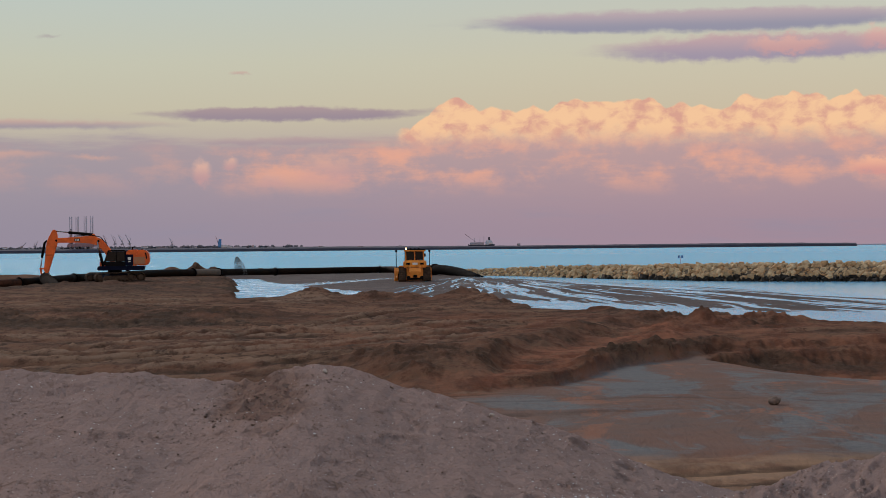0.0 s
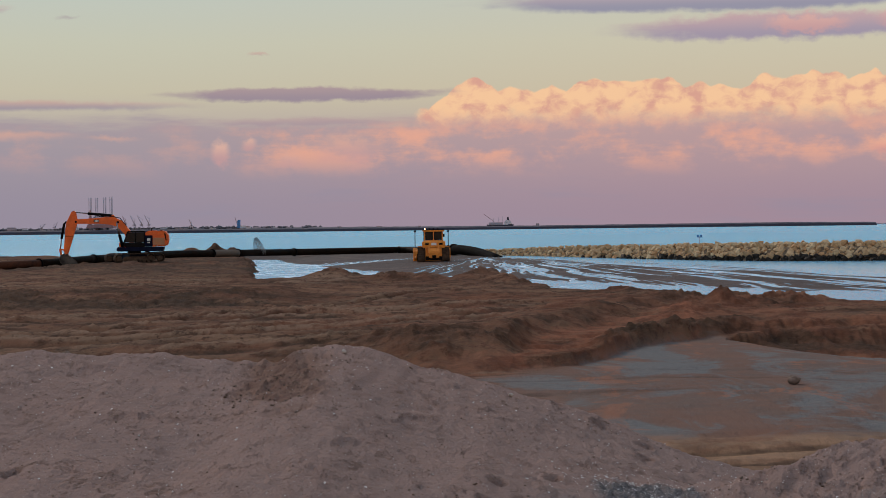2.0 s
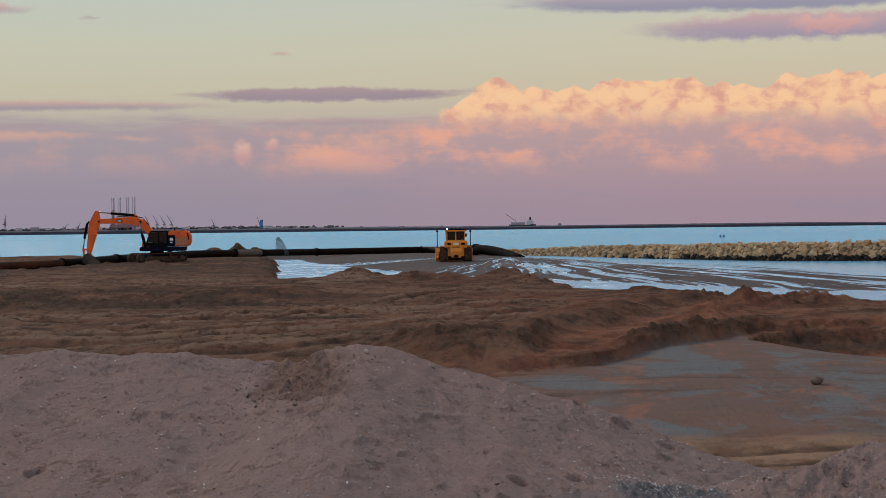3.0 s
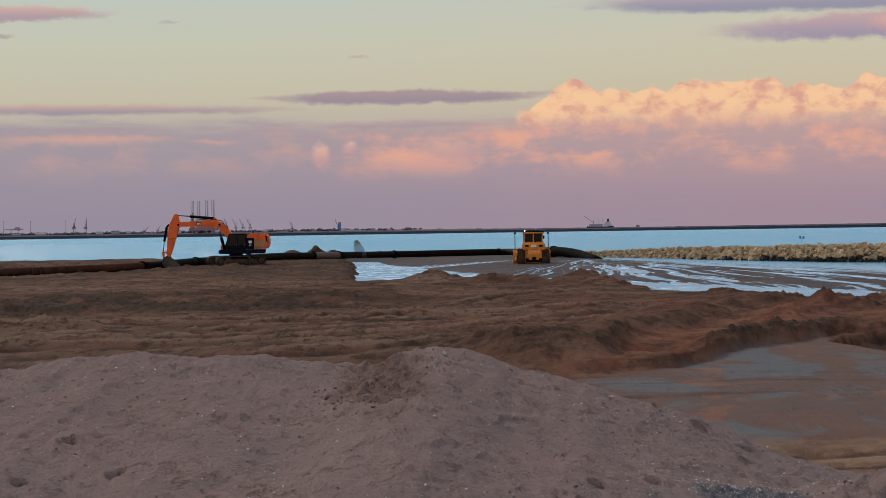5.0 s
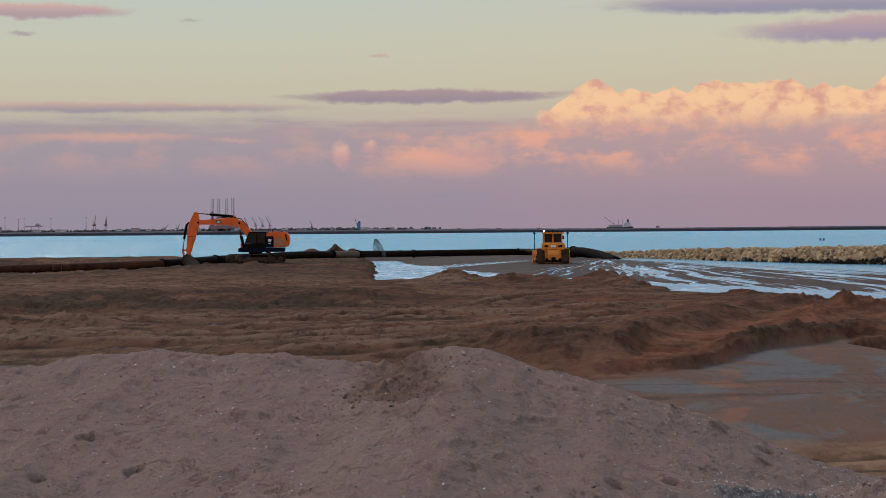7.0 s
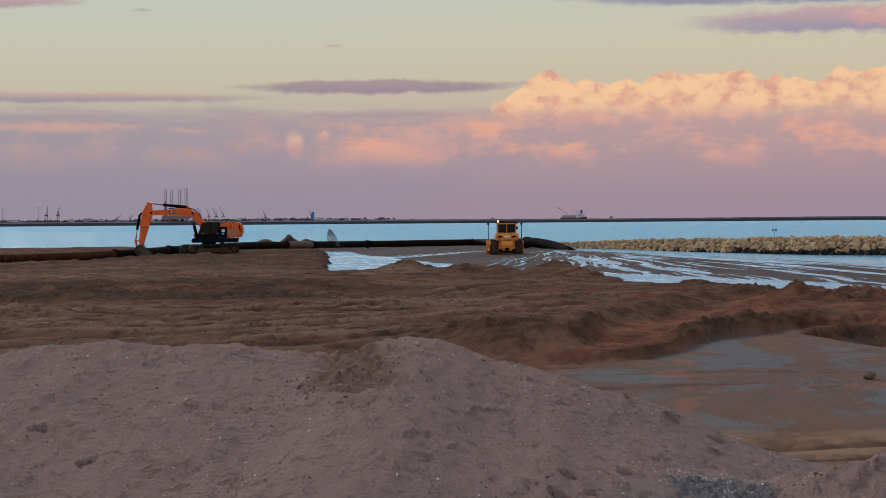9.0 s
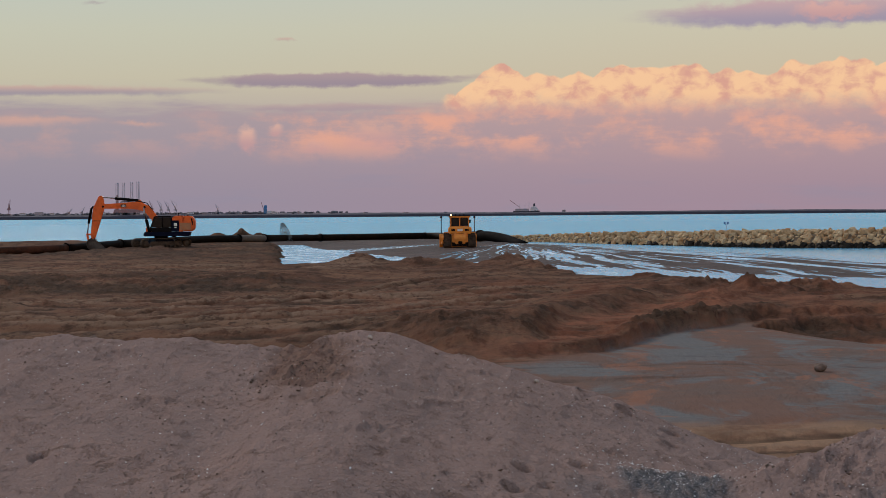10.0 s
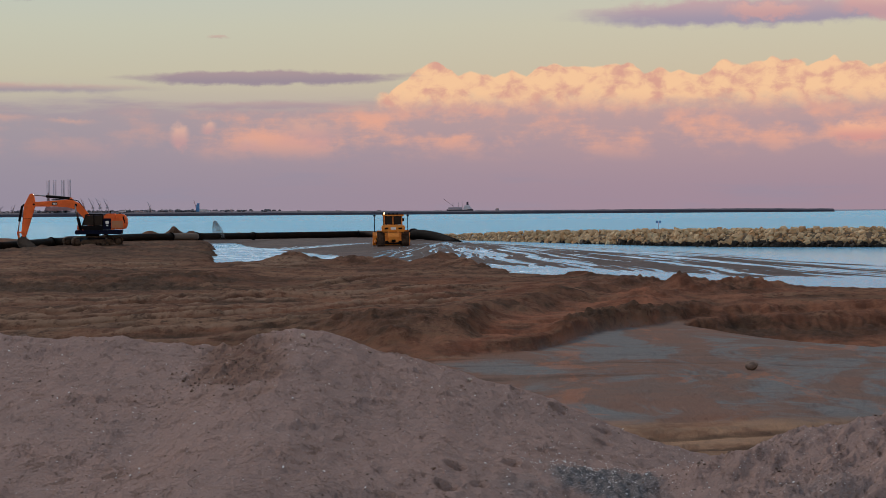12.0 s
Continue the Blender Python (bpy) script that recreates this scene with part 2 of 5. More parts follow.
def wet_sand():
    mat, n, b = material("damp_brown_sand", 1.0, 0, 0.04)
    v = coords(n)
    big = n.noise(coords(n, (1.0, 0.6, 1.0)), 0.07, 5, 0.62)
    mid, fine = n.noise(coords(n, (1.0, 0.6, 1.0)), 0.7, 7, 0.7), n.noise(v, 6, 5, 0.7)
    clump = n.noise(coords(n, (1.0, 0.45, 1.0)), 2.2, 6, 0.72)
    drift = n.noise(coords(n, (0.16, 0.24, 1.0)), 1.0, 7, 0.68, 0.6)
    c = n.mix(n.step(big, 0.38, 0.62), (0.066, 0.036, 0.022), (0.118, 0.067, 0.041))
    c = n.mix(n.step(mid, 0.47, 0.60, 0, 0.85), c, (0.034, 0.019, 0.012))
    c = n.mix(n.step(drift, 0.53, 0.62, 0, 0.75), c, (0.172, 0.098, 0.060))
    c = n.mix(n.step(drift, 0.45, 0.37, 0, 0.6), c, (0.036, 0.022, 0.015))
    c = n.mix(n.step(clump, 0.53, 0.60, 0, 0.8), c, (0.024, 0.014, 0.009))
    c = n.mix(n.step(fine, 0.45, 0.75, 0, 0.35), c, (0.130, 0.076, 0.047))
    red = n.m("MULTIPLY", attr(n, "red"), n.step(n.noise(coords(n, (0.35, 0.2, 1.0)), 1.0, 6, 0.68), 0.38, 0.58, 0.2, 1.0))
    c = n.mix(red, c, n.mix(n.step(mid, 0.4, 0.62), (0.205, 0.082, 0.046), (0.120, 0.044, 0.024)))
    tan = n.mix(n.step(n.noise(coords(n, (0.7, 0.5, 1.0)), 1.0, 7, 0.7), 0.40, 0.60), (0.300, 0.178, 0.108), (0.165, 0.092, 0.057))
    c = n.mix(n.m("MULTIPLY", attr(n, "tan"), 0.85), c, tan)
    silty = attr(n, "silt")
    crust = n.mix(n.step(n.noise(coords(n, (0.5, 0.28, 1.0)), 1.0, 6, 0.66), 0.42, 0.6), (0.162, 0.099, 0.077), (0.140, 0.101, 0.085))
    c = n.mix(n.m("MULTIPLY", silty, 0.85), c, crust)
    patch = n.m("MULTIPLY", silty, n.step(n.noise(coords(n, (0.30, 0.13, 1.0)), 1.0, 7, 0.66, 0.9), 0.46, 0.57))
    c = n.mix(n.m("MULTIPLY", patch, 0.8), c, n.mix(n.step(fine, 0.35, 0.7), (0.118, 0.124, 0.127), (0.155, 0.156, 0.153)))
    rust = n.m("MULTIPLY", silty, n.step(n.noise(coords(n, (0.55, 0.20, 1.0)), 1.0, 6, 0.7, 0.5), 0.55, 0.63))
    c = n.mix(n.m("MULTIPLY", rust, 0.55), c, (0.270, 0.115, 0.068))
    # painted shade of the steep faces, and the damp sand by the pipe
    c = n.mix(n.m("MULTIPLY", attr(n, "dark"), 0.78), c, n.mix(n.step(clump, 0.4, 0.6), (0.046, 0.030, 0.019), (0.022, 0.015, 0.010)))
    # rut grooves painted darker for their shade; shoulders paler with dry crumbs
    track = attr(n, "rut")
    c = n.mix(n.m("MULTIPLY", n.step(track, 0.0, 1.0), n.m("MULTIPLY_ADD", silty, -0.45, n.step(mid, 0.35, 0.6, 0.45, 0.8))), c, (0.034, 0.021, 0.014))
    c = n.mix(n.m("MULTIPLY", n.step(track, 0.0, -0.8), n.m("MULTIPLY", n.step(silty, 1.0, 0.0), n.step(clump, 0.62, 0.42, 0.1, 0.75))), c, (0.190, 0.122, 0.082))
    wet = attr(n, "wet")
    c = n.mix(n.m("MULTIPLY", wet, 0.9), c, n.mix(n.step(drift, 0.45, 0.6), (0.066, 0.042, 0.034), (0.095, 0.060, 0.049)))
    n.put(b.inputs["Base Color"], c)
    n.put(b.inputs["Roughness"], n.step(wet, 0.0, 1.0, 1.0, 0.6, "LINEAR"))
    h = n.m("MULTIPLY_ADD", fine, 0.12, n.m("MULTIPLY_ADD", mid, 0.8, n.m("MULTIPLY", clump, 0.6)))
    bump(n, b, h, 1.0, 0.18)
    return mat


def water(name, deep, rough, scale, strength, dist, foam=False):
    mat, n, b = material(name, rough, 0, 0.5)
    v = coords(n, scale)
    a, c = n.noise(v, 1.0, 6, 0.6, 0.4), n.noise(v, 5.0, 4, 0.6)
    n.put(b.inputs["Base Color"], deep)
    if foam:
        k = n.m("MULTIPLY", attr(n, "foam"), n.step(n.noise(coords(n, (0.8, 0.8, 1.0)), 1.0, 6, 0.7), 0.40, 0.60, 0.25, 1.0))
        n.put(b.inputs["Base Color"], n.mix(k, deep, (0.74, 0.80, 0.85)))
        n.put(b.inputs["Roughness"], n.step(k, 0, 1, rough, 0.6))
    h = n.m("MULTIPLY_ADD", c, 0.3, a)
    bump(n, b, n.m("MULTIPLY", h, n.m("MULTIPLY_ADD", attr(n, "flow"), 0.85, 0.15)) if foam else h, strength, dist)
    return mat


M_DRY, M_WET = dry_sand(), wet_sand()
M_SEA = water("sea_water", (0.08, 0.38, 0.56), 0.25, (0.35, 1.2, 1), 1.0, 0.5)
M_LAGOON = water("lagoon_water", (0.13, 0.40, 0.60), 0.16, (0.8, 1.4, 1), 1.0, 0.30, True)
M_RUST = plain("rusty_pipe_steel", (0.022, 0.013, 0.010), (0.085, 0.034, 0.020), 0.75, 0.2, 1.2, 0.3, spec=0.03)
M_BLACKPIPE = plain("black_hose_rubber", (0.003, 0.003, 0.003), (0.007, 0.006, 0.0055), 0.85, 0, 2.0, 0.3, spec=0.03)
M_BEIGEPIPE = plain("sanded_pipe_steel", (0.060, 0.042, 0.031), (0.115, 0.082, 0.058), 0.9, 0, 1.5, 0.3)
M_ORANGE = plain("orange_machine_paint", (0.86, 0.135, 0.008), (0.60, 0.092, 0.008), 0.5, 0, 1.2, 0.05)
M_YELLOW = plain("yellow_machine_paint", (0.82, 0.29, 0.022), (0.56, 0.185, 0.020), 0.5, 0, 1.2, 0.05)
M_NAVY = plain("dark_blue_paint", (0.003, 0.005, 0.016), (0.006, 0.009, 0.024), 0.5, 0, 1.5, 0.05, spec=0.03)
M_BLACK = plain("black_steel", (0.004, 0.004, 0.005), (0.010, 0.009, 0.009), 0.6, 0.1, 2.0, 0.1, spec=0.03)
M_MUD = plain("muddy_track_steel", (0.020, 0.015, 0.012), (0.095, 0.064, 0.046), 0.85, 0.1, 2.5, 0.4, 0.02, spec=0.03)
M_STEEL = plain("worn_bucket_steel", (0.03, 0.027, 0.025), (0.09, 0.08, 0.07), 0.55, 0.4, 2.0, 0.2)
M_CHROME = plain("chromed_rod", (0.22, 0.22, 0.22), (0.28, 0.28, 0.28), 0.35, 1.0, 2.0, 0.0)
M_WHITE = plain("white_marking", (0.62, 0.62, 0.60), (0.72, 0.72, 0.70), 0.6, 0, 3.0, 0.0)
M_DARKPIPE = plain("dark_weathered_pipe", (0.003, 0.0025, 0.002), (0.016, 0.009, 0.006), 0.7, 0.1, 1.0, 0.3, spec=0.03)
M_SPRAY = plain("muddy_water_spray", (0.10, 0.11, 0.11), (0.20, 0.21, 0.21), 0.4, 0, 4.0, 0.0)
M_ALGAE = plain("algae_dark_stone", (0.008, 0.007, 0.006), (0.026, 0.020, 0.015), 0.7, 0, 1.5, 0.4, 0.05, spec=0.1)


def armour_stone():
    mat, n, b = material("tan_armour_stone", 0.95, 0, 0.1)
    v = coords(n)
    info = n.t.nodes.new("ShaderNodeObjectInfo").outputs["Random"]
    isl = n.t.nodes.new("ShaderNodeNewGeometry").outputs["Random Per Island"]
    tone = n.m("FRACT", n.m("ADD", info, isl))
    c = n.mix(tone, (0.37, 0.24, 0.125), (0.60, 0.44, 0.26))
    c = n.mix(n.step(tone, 0.8, 0.85, 0, 0.7), c, (0.33, 0.165, 0.065))
    g = n.noise(v, 3.0, 6, 0.65)
    c = n.mix(n.step(g, 0.45, 0.7, 0, 0.55), c, (0.17, 0.12, 0.08))
    n.put(b.inputs["Base Color"], c)
    bump(n, b, g, 0.6, 0.06)
    return mat


M_STONE = armour_stone()
M_CORE = plain("brown_rubble_fill", (0.085, 0.060, 0.040), (0.19, 0.137, 0.09), 0.95, 0, 2.0, 0.5, 0.05, spec=0.1)
# surfaces of the far shore, haze of the distance mixed into their colours
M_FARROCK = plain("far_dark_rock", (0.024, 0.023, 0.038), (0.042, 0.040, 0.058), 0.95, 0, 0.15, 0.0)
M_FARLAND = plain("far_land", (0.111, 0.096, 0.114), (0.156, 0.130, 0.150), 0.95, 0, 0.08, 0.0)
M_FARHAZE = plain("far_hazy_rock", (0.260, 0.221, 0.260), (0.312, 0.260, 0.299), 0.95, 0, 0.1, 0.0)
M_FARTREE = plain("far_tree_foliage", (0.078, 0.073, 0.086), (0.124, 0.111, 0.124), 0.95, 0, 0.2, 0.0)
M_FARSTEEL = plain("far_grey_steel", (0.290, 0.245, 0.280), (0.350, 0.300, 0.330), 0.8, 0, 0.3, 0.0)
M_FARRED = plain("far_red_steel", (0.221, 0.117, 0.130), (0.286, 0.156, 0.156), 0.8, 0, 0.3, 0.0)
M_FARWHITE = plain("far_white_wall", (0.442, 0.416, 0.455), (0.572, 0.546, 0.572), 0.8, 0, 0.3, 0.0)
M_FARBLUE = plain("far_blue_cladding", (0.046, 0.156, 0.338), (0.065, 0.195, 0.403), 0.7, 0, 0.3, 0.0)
M_SHELL = plain("white_shell", (0.50, 0.47, 0.45), (0.72, 0.69, 0.66), 0.7, 0, 8.0, 0.0, spec=0.2)
M_CLOD = plain("damp_clod", (0.10, 0.070, 0.054), (0.20, 0.145, 0.118), 1.0, 0, 4.0, 0.5, 0.02, 0.0)
M_PALE = plain("pale_pebble", (0.34, 0.28, 0.24), (0.46, 0.39, 0.34), 0.9, 0, 8.0, 0.3, 0.01, 0.0)
M_STAIN = plain("stained_orange_panel", (0.46, 0.17, 0.07), (0.36, 0.20, 0.12), 0.8, 0, 2.0, 0.1, spec=0.1)

# ---- land and water ----
def perlin(x, y, seed=0):
    xi, yi = np.floor(x).astype(np.int64), np.floor(y).astype(np.int64)
    xf, yf = x - xi, y - yi

    def grad(ix, iy):
        h = (ix * 374761393 + iy * 668265263 + seed * 974634777) & 0x7FFFFFFF
        h = ((h ^ (h >> 13)) * 1274126177) & 0x7FFFFFFF
        ang = ((h ^ (h >> 16)) & 0xFFFF) / 65536 * 2 * np.pi
        return np.cos(ang), np.sin(ang)

    u, v = xf * xf * xf * (xf * (xf * 6 - 15) + 10), yf * yf * yf * (yf * (yf * 6 - 15) + 10)
    total = []
    for dx, dy in ((0, 0), (1, 0), (0, 1), (1, 1)):
        gx, gy = grad(xi + dx, yi + dy)
        total.append(gx * (xf - dx) + gy * (yf - dy))
    a, b = total[0] + u * (total[1] - total[0]), total[2] + u * (total[3] - total[2])
    return (a + v * (b - a)) * 1.4


def fbm(x, y, octaves=4, seed=0, gain=0.5):
    s, k = 0, 1.0
    for i in range(octaves):
        s = s + k * perlin(x * 2 ** i, y * 2 ** i, seed + i)
        k *= gain
    return s


def smooth(lo, hi, v):
    t = np.clip((v - lo) / (hi - lo), 0, 1)
    return t * t * (3 - 2 * t)


def curve(x, xs, ys):
    """A rounded line through a few heights or distances."""
    return (np.interp(x - 0.35, xs, ys) + 2 * np.interp(x, xs, ys) + np.interp(x + 0.35, xs, ys)) / 4


def hump(x, y, cx, cy, rx, ry, h, sharp=1.0, turn=0.0):
    c, s = math.cos(radians(turn)), math.sin(radians(turn))
    u, v = ((x - cx) * c + (y - cy) * s) / rx, ((y - cy) * c - (x - cx) * s) / ry
    q = np.sqrt(u * u + v * v + 0.02)
    return h * np.clip(1 - q, 0, 1) ** sharp


LAGOON, SEA = 0.9, 0.7
SHORE = ([-60, -34, -29, -24, -19, -12, -5, 0, 3, 10, 17, 60], [262, 262, 225, 190, 152, 156, 150, 144, 121, 106, 101, 96])
FRONT = ([-60, -31, -23, -15, -7.8, -2.7, 4.5, 13, 18, 30, 60], [300, 264, 221, 193, 167, 152, 141, 124, 113, 108, 105])
SCARP = ([-60, -20, -4, -1.9, 0.3, 1.6, 2.7, 4.1, 5.4, 7.5, 8.9, 10.5, 14, 18, 25, 60], [62, 60, 57, 53, 54, 56.3, 59.2, 64.5, 67, 71.7, 75, 76, 76, 77, 78, 80])
BANK = ([-60, -20, -6, -4.3, -3.3, -1.9, -0.6, 0.3, 0.7, 2.4, 4.2, 6, 8, 12, 60], [70, 64, 60, 59.5, 57.5, 54, 54, 56, 62.6, 68.7, 76.2, 82, 88, 97, 110])
MOUTH = (-2.0, 242.0)
# wheel and track ruts on the plain: stations across, distances, half width, depth
RUTS = (([-40, -23.6, -17.4, -14, -8.7, -2], [71, 72.5, 74.1, 80.6, 95.5, 116], 1.3, 0.18),
        ([-40, -23.6, -17.4, -13, -7.2, 0], [67.2, 68.6, 70.2, 76.5, 91, 111], 1.2, 0.18),
        ([-40, -14, -6, 2, 8], [65, 69, 76, 86, 97], 1.1, 0.15), ([-40, -14, -5, 3], [61.5, 65.4, 72.2, 82], 1.0, 0.15),
        ([-40, -16, -4], [58, 60, 64.5], 0.9, 0.14), ([-40, -20, -5, 3], [81, 84, 86, 92], 1.2, 0.15), ([-40, -24, -8, 0], [77, 79.5, 82.5, 88], 1.1, 0.12),
        ([-60, -30, -10], [146, 136, 143], 2.2, 0.12), ([-60, -28, -8], [139, 130, 137], 2.2, 0.12),
        ([-2, 4, 8, 14, 30], [53.2, 55.0, 54.2, 50.5, 46], 0.4, 0.022), ([-2, 4, 8, 14, 30], [51.4, 53.0, 52.2, 48.4, 45], 0.4, 0.022),
        ([-2, 5, 10, 16, 30], [46.5, 48.6, 49.4, 47.0, 44], 0.35, 0.02), ([-2, 3, 7, 14], [34.6, 35.8, 36.8, 38.0], 0.5, 0.08), ([-2, 3, 7, 14], [32.0, 33.2, 34.0, 36.0], 0.5, 0.08))
HOLLOW_NEAR = ([8.0, 8.8, 10, 11.1, 12.3, 16, 20], [70.5, 66.5, 61.9, 60, 58.4, 57, 57])
HOLLOW_FAR = ([8.0, 8.4, 9.1, 10.8, 11.6, 13.8, 16.3, 20], [70.6, 71.4, 72.6, 74.9, 73.6, 74.5, 76, 77])


def radial(x, y):
    """Bearing (degrees, 0 towards the land) and distance from the pipe's mouth."""
    return np.degrees(np.arctan2(x - MOUTH[0], MOUTH[1] - y)), np.hypot(x - MOUTH[0], y - MOUTH[1])


def delta(x, y):
    """The smooth fan of pumped sand round the pipe's mouth."""
    back = y - curve(x, *FRONT)
    return LAGOON - 0.03 + 0.42 * smooth(0, 55, back) * smooth(34, 0, x + 0.12 * (y - 210)) + 0.012 * smooth(0, 20, back)


def streams(x, y):
    """Braided runnels that spread from the pipe's mouth."""
    phi, r = radial(x, y)
    bend = 0.8 * fbm(x / 16, y / 26, 2, 33)
    return fbm((phi + bend) / 1.15, r / 40, 5, 31, 0.8), phi + bend, r


def ground_height(x, y):
    """Height of the ground, and how silty, red, dark and wet it is."""
    shore = curve(x + 1.3 * fbm(x / 3.5, y / 10, 4, 15, 0.6), *SHORE) + 2.0 * fbm(x / 9, y / 30, 3, 5)
    scarp = curve(x, *SCARP) + 0.9 * fbm(x / 1.6, y / 5, 4, 9, 0.6)
    bank = curve(x, *BANK) + 1.6 * fbm(x / 2.5, y / 7, 4, 10, 0.6)
    lumps = np.abs(fbm(x / 2.2, y / 2.6, 5, 11, 0.62)) - 0.28
    clods = fbm(x / 0.42, y / 0.75, 4, 18, 0.7)
    z = 1.10 + 0.06 * fbm(x / 22, y / 22, 3, 1) + 0.05 * fbm(x / 5, y / 5, 4, 2, 0.6)
    worked = smooth(-0.15, 0.35, fbm(x / 9, y / 13, 3, 8))
    z += worked * (0.10 * np.maximum(lumps, -0.12) + 0.035 * np.maximum(clods, -0.1))
    # low windrows left by the blade, wandering across the plain
    n1, n2 = fbm((x + 0.25 * y) / 24, (y - 0.35 * x) / 9, 4, 12, 0.55), fbm((x - 0.1 * y) / 12, (y - 0.2 * x) / 5, 4, 13, 0.6)
    for lvl in (-0.45, -0.12, 0.2):
        z += 0.06 * smooth(lvl, lvl + 0.025, n1) + 0.03 * smooth(lvl, lvl + 0.03, n2)
    z -= 0.10
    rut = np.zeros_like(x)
    line = np.arange(-60, 60, 0.5)
    wide = 1 + 0.25 * fbm(x / 2, y / 2, 2, 17)
    for xs, ys, w, depth in RUTS:
        way = np.interp(line, xs, ys) + 1.2 * fbm(line / 14, line * 0 + ys[0], 2, 19)
        keep = smooth(xs[0] - 1, xs[0] + 2, line) * smooth(xs[-1] + 1, xs[-1] - 3, line) * smooth(-0.45, 0.05, fbm(line / 7, line * 0 + ys[-1], 2, 16))
        d = (y - np.interp(x, line, way)) / (w * wide)
        inside = np.interp(x, line, keep)
        z += inside * depth * (0.75 * np.exp(-(d - 1.5) ** 2 * 2.2) + 0.35 * np.exp(-(d + 1.5) ** 2 * 2.2) - np.exp(-d * d * 1.4)) * (1 + 0.25 * clods)
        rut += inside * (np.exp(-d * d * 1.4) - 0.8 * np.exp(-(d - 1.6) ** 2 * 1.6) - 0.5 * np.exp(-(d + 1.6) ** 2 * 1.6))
    # long dark berm with its steep face towards the land
    foot = 91.0 + 0.25 * (x + 18) * (x < -18) + 2.0 * fbm(x / 5, y / 9, 4, 23, 0.6)
    face = smooth(0, 16, y - foot) * smooth(-44, -28, x) * smooth(-9.5, -14, x)
    berm_face = smooth(0, 7, y - foot) * smooth(21, 14, y - foot) * smooth(-44, -28, x) * smooth(-9.5, -14, x)
    z += 0.52 * face * (1 - 0.85 * smooth(19, 44, y - foot)) + berm_face * 0.14 * (lumps + 0.4 * clods)
    z += hump(x, y, -6, 118, 9, 9, 0.22, 1.2) + hump(x, y, -26, 81, 9, 6, 0.28, 1.2) * (1 + 2 * lumps)
    # rough bank before the lagoon's dunes
    tall = np.interp(x, [-14, -6, -3, 0, 4, 7, 10, 14], [0.0, 0.20, 0.46, 0.56, 0.52, 0.44, 0.28, 0.1])
    b1 = smooth(0, 8.0, y - bank)
    b1_face = b1 * smooth(12, 7, y - bank) * smooth(-9, -4, x)
    z += tall * b1 * (1 - 0.55 * smooth(9, 26, y - bank)) + b1_face * (0.13 * lumps + 0.045 * clods)
    far = np.interp(x, [-90, -62, -50, -46, -40, -32, -20], [0.6, 0.80, 1.02, 1.36, 1.53, 1.42, 1.30])
    z += (far + 0.05 * fbm(x / 3, y / 5, 4, 6) + 0.34 * np.maximum(fbm(x / 2.2, y / 6, 4, 26, 0.6) - 0.12, 0) * smooth(250, 225, y) - z) * smooth(150, 200, y)
    # scarp down to the flat silty hollow in front
    up = smooth(0, 1, (y - scarp) / np.interp(x, [-6, -1, 1.2, 2.4, 8, 10, 14], [7, 5, 1.2, 0.7, 0.9, 1.2, 2.0]))
    low = 0.87 + 0.02 * fbm(x / 6, y / 5, 4, 4) + 0.012 * clods * smooth(40, 35, y) + 0.05 * np.maximum(fbm(x / 1.2, y / 2.5, 4, 27), 0) * smooth(38, 34, y)
    rim = np.exp(-((y - scarp - 2.2) / 2.4) ** 2) * smooth(1.8, 4.0, x) * smooth(10.5, 8.5, x)
    low_ruts = np.where(y < 58, z - 1.10, 0) * smooth(58, 56, y) * 0.5
    z = low + low_ruts + (z - low - low_ruts + rim * (0.20 + 0.32 * lumps + 0.07 * clods)) * up
    rough = 0.30 * lumps
    heaps = np.zeros_like(x)
    for h in ((-12.8, 150, 3.4, 5, 0.92), (-7.7, 142, 2.5, 4, 0.58), (-5.3, 141, 1.8, 4, 0.54), (-1.0, 137, 3.5, 6, 0.80), (1.6, 131, 3.3, 6, 0.76), (-10.0, 147, 2.6, 4, 0.3),
              (6.7, 104, 2.4, 4, 0.42), (10.4, 92, 2.4, 6, 0.60), (13.7, 96, 3.2, 6, 0.50), (12.0, 94, 2.5, 6, 0.38), (8.6, 87, 1.8, 6, 0.42), (7.4, 82, 1.5, 6, 0.40), (6.2, 76, 1.3, 5, 0.30), (12.4, 99, 4.4, 6, 0.25), (9.5, 97, 3, 5, 0.2)):
        heaps = np.maximum(heaps, hump(x, y, *h, sharp=1.15))
    # hollow washed out of the flat: a low near brink, a broken far wall
    near, farther = curve(x, *HOLLOW_NEAR) + 0.35 * fbm(x / 0.8, y * 0, 3, 21), curve(x, *HOLLOW_FAR) + 1.0 * fbm(x / 1.3, y / 4, 5, 22, 0.65)
    s = (y - near) / np.maximum(farther - near, 0.3)
    pit = smooth(0, 0.10, s) * smooth(1.05, 0.88, s) * smooth(8.0, 8.5, x)
    z -= pit * (0.30 + 0.42 * np.clip(1 - s, 0, 1) ** 0.8) * (1 + 0.5 * lumps * smooth(0.3, 0.8, s))
    z += 0.10 * np.exp(-((s - 1.06) / 0.08) ** 2) * smooth(8.2, 9, x) * (1 + 1.5 * lumps)
    z += 0.09 * smooth(0, 0.35, y - 82.5 - 1.2 * fbm(x / 1.5, y / 4, 3, 24)) * smooth(13, 15, x) - 0.07 * smooth(0, 0.35, y - 87 - 1.2 * fbm(x / 2, y / 4, 3, 25)) * smooth(14, 16, x)
    # beach falling into the lagoon and the sea
    out = y - shore
    fan = delta(x, y)
    run, phi, r = streams(x, y)
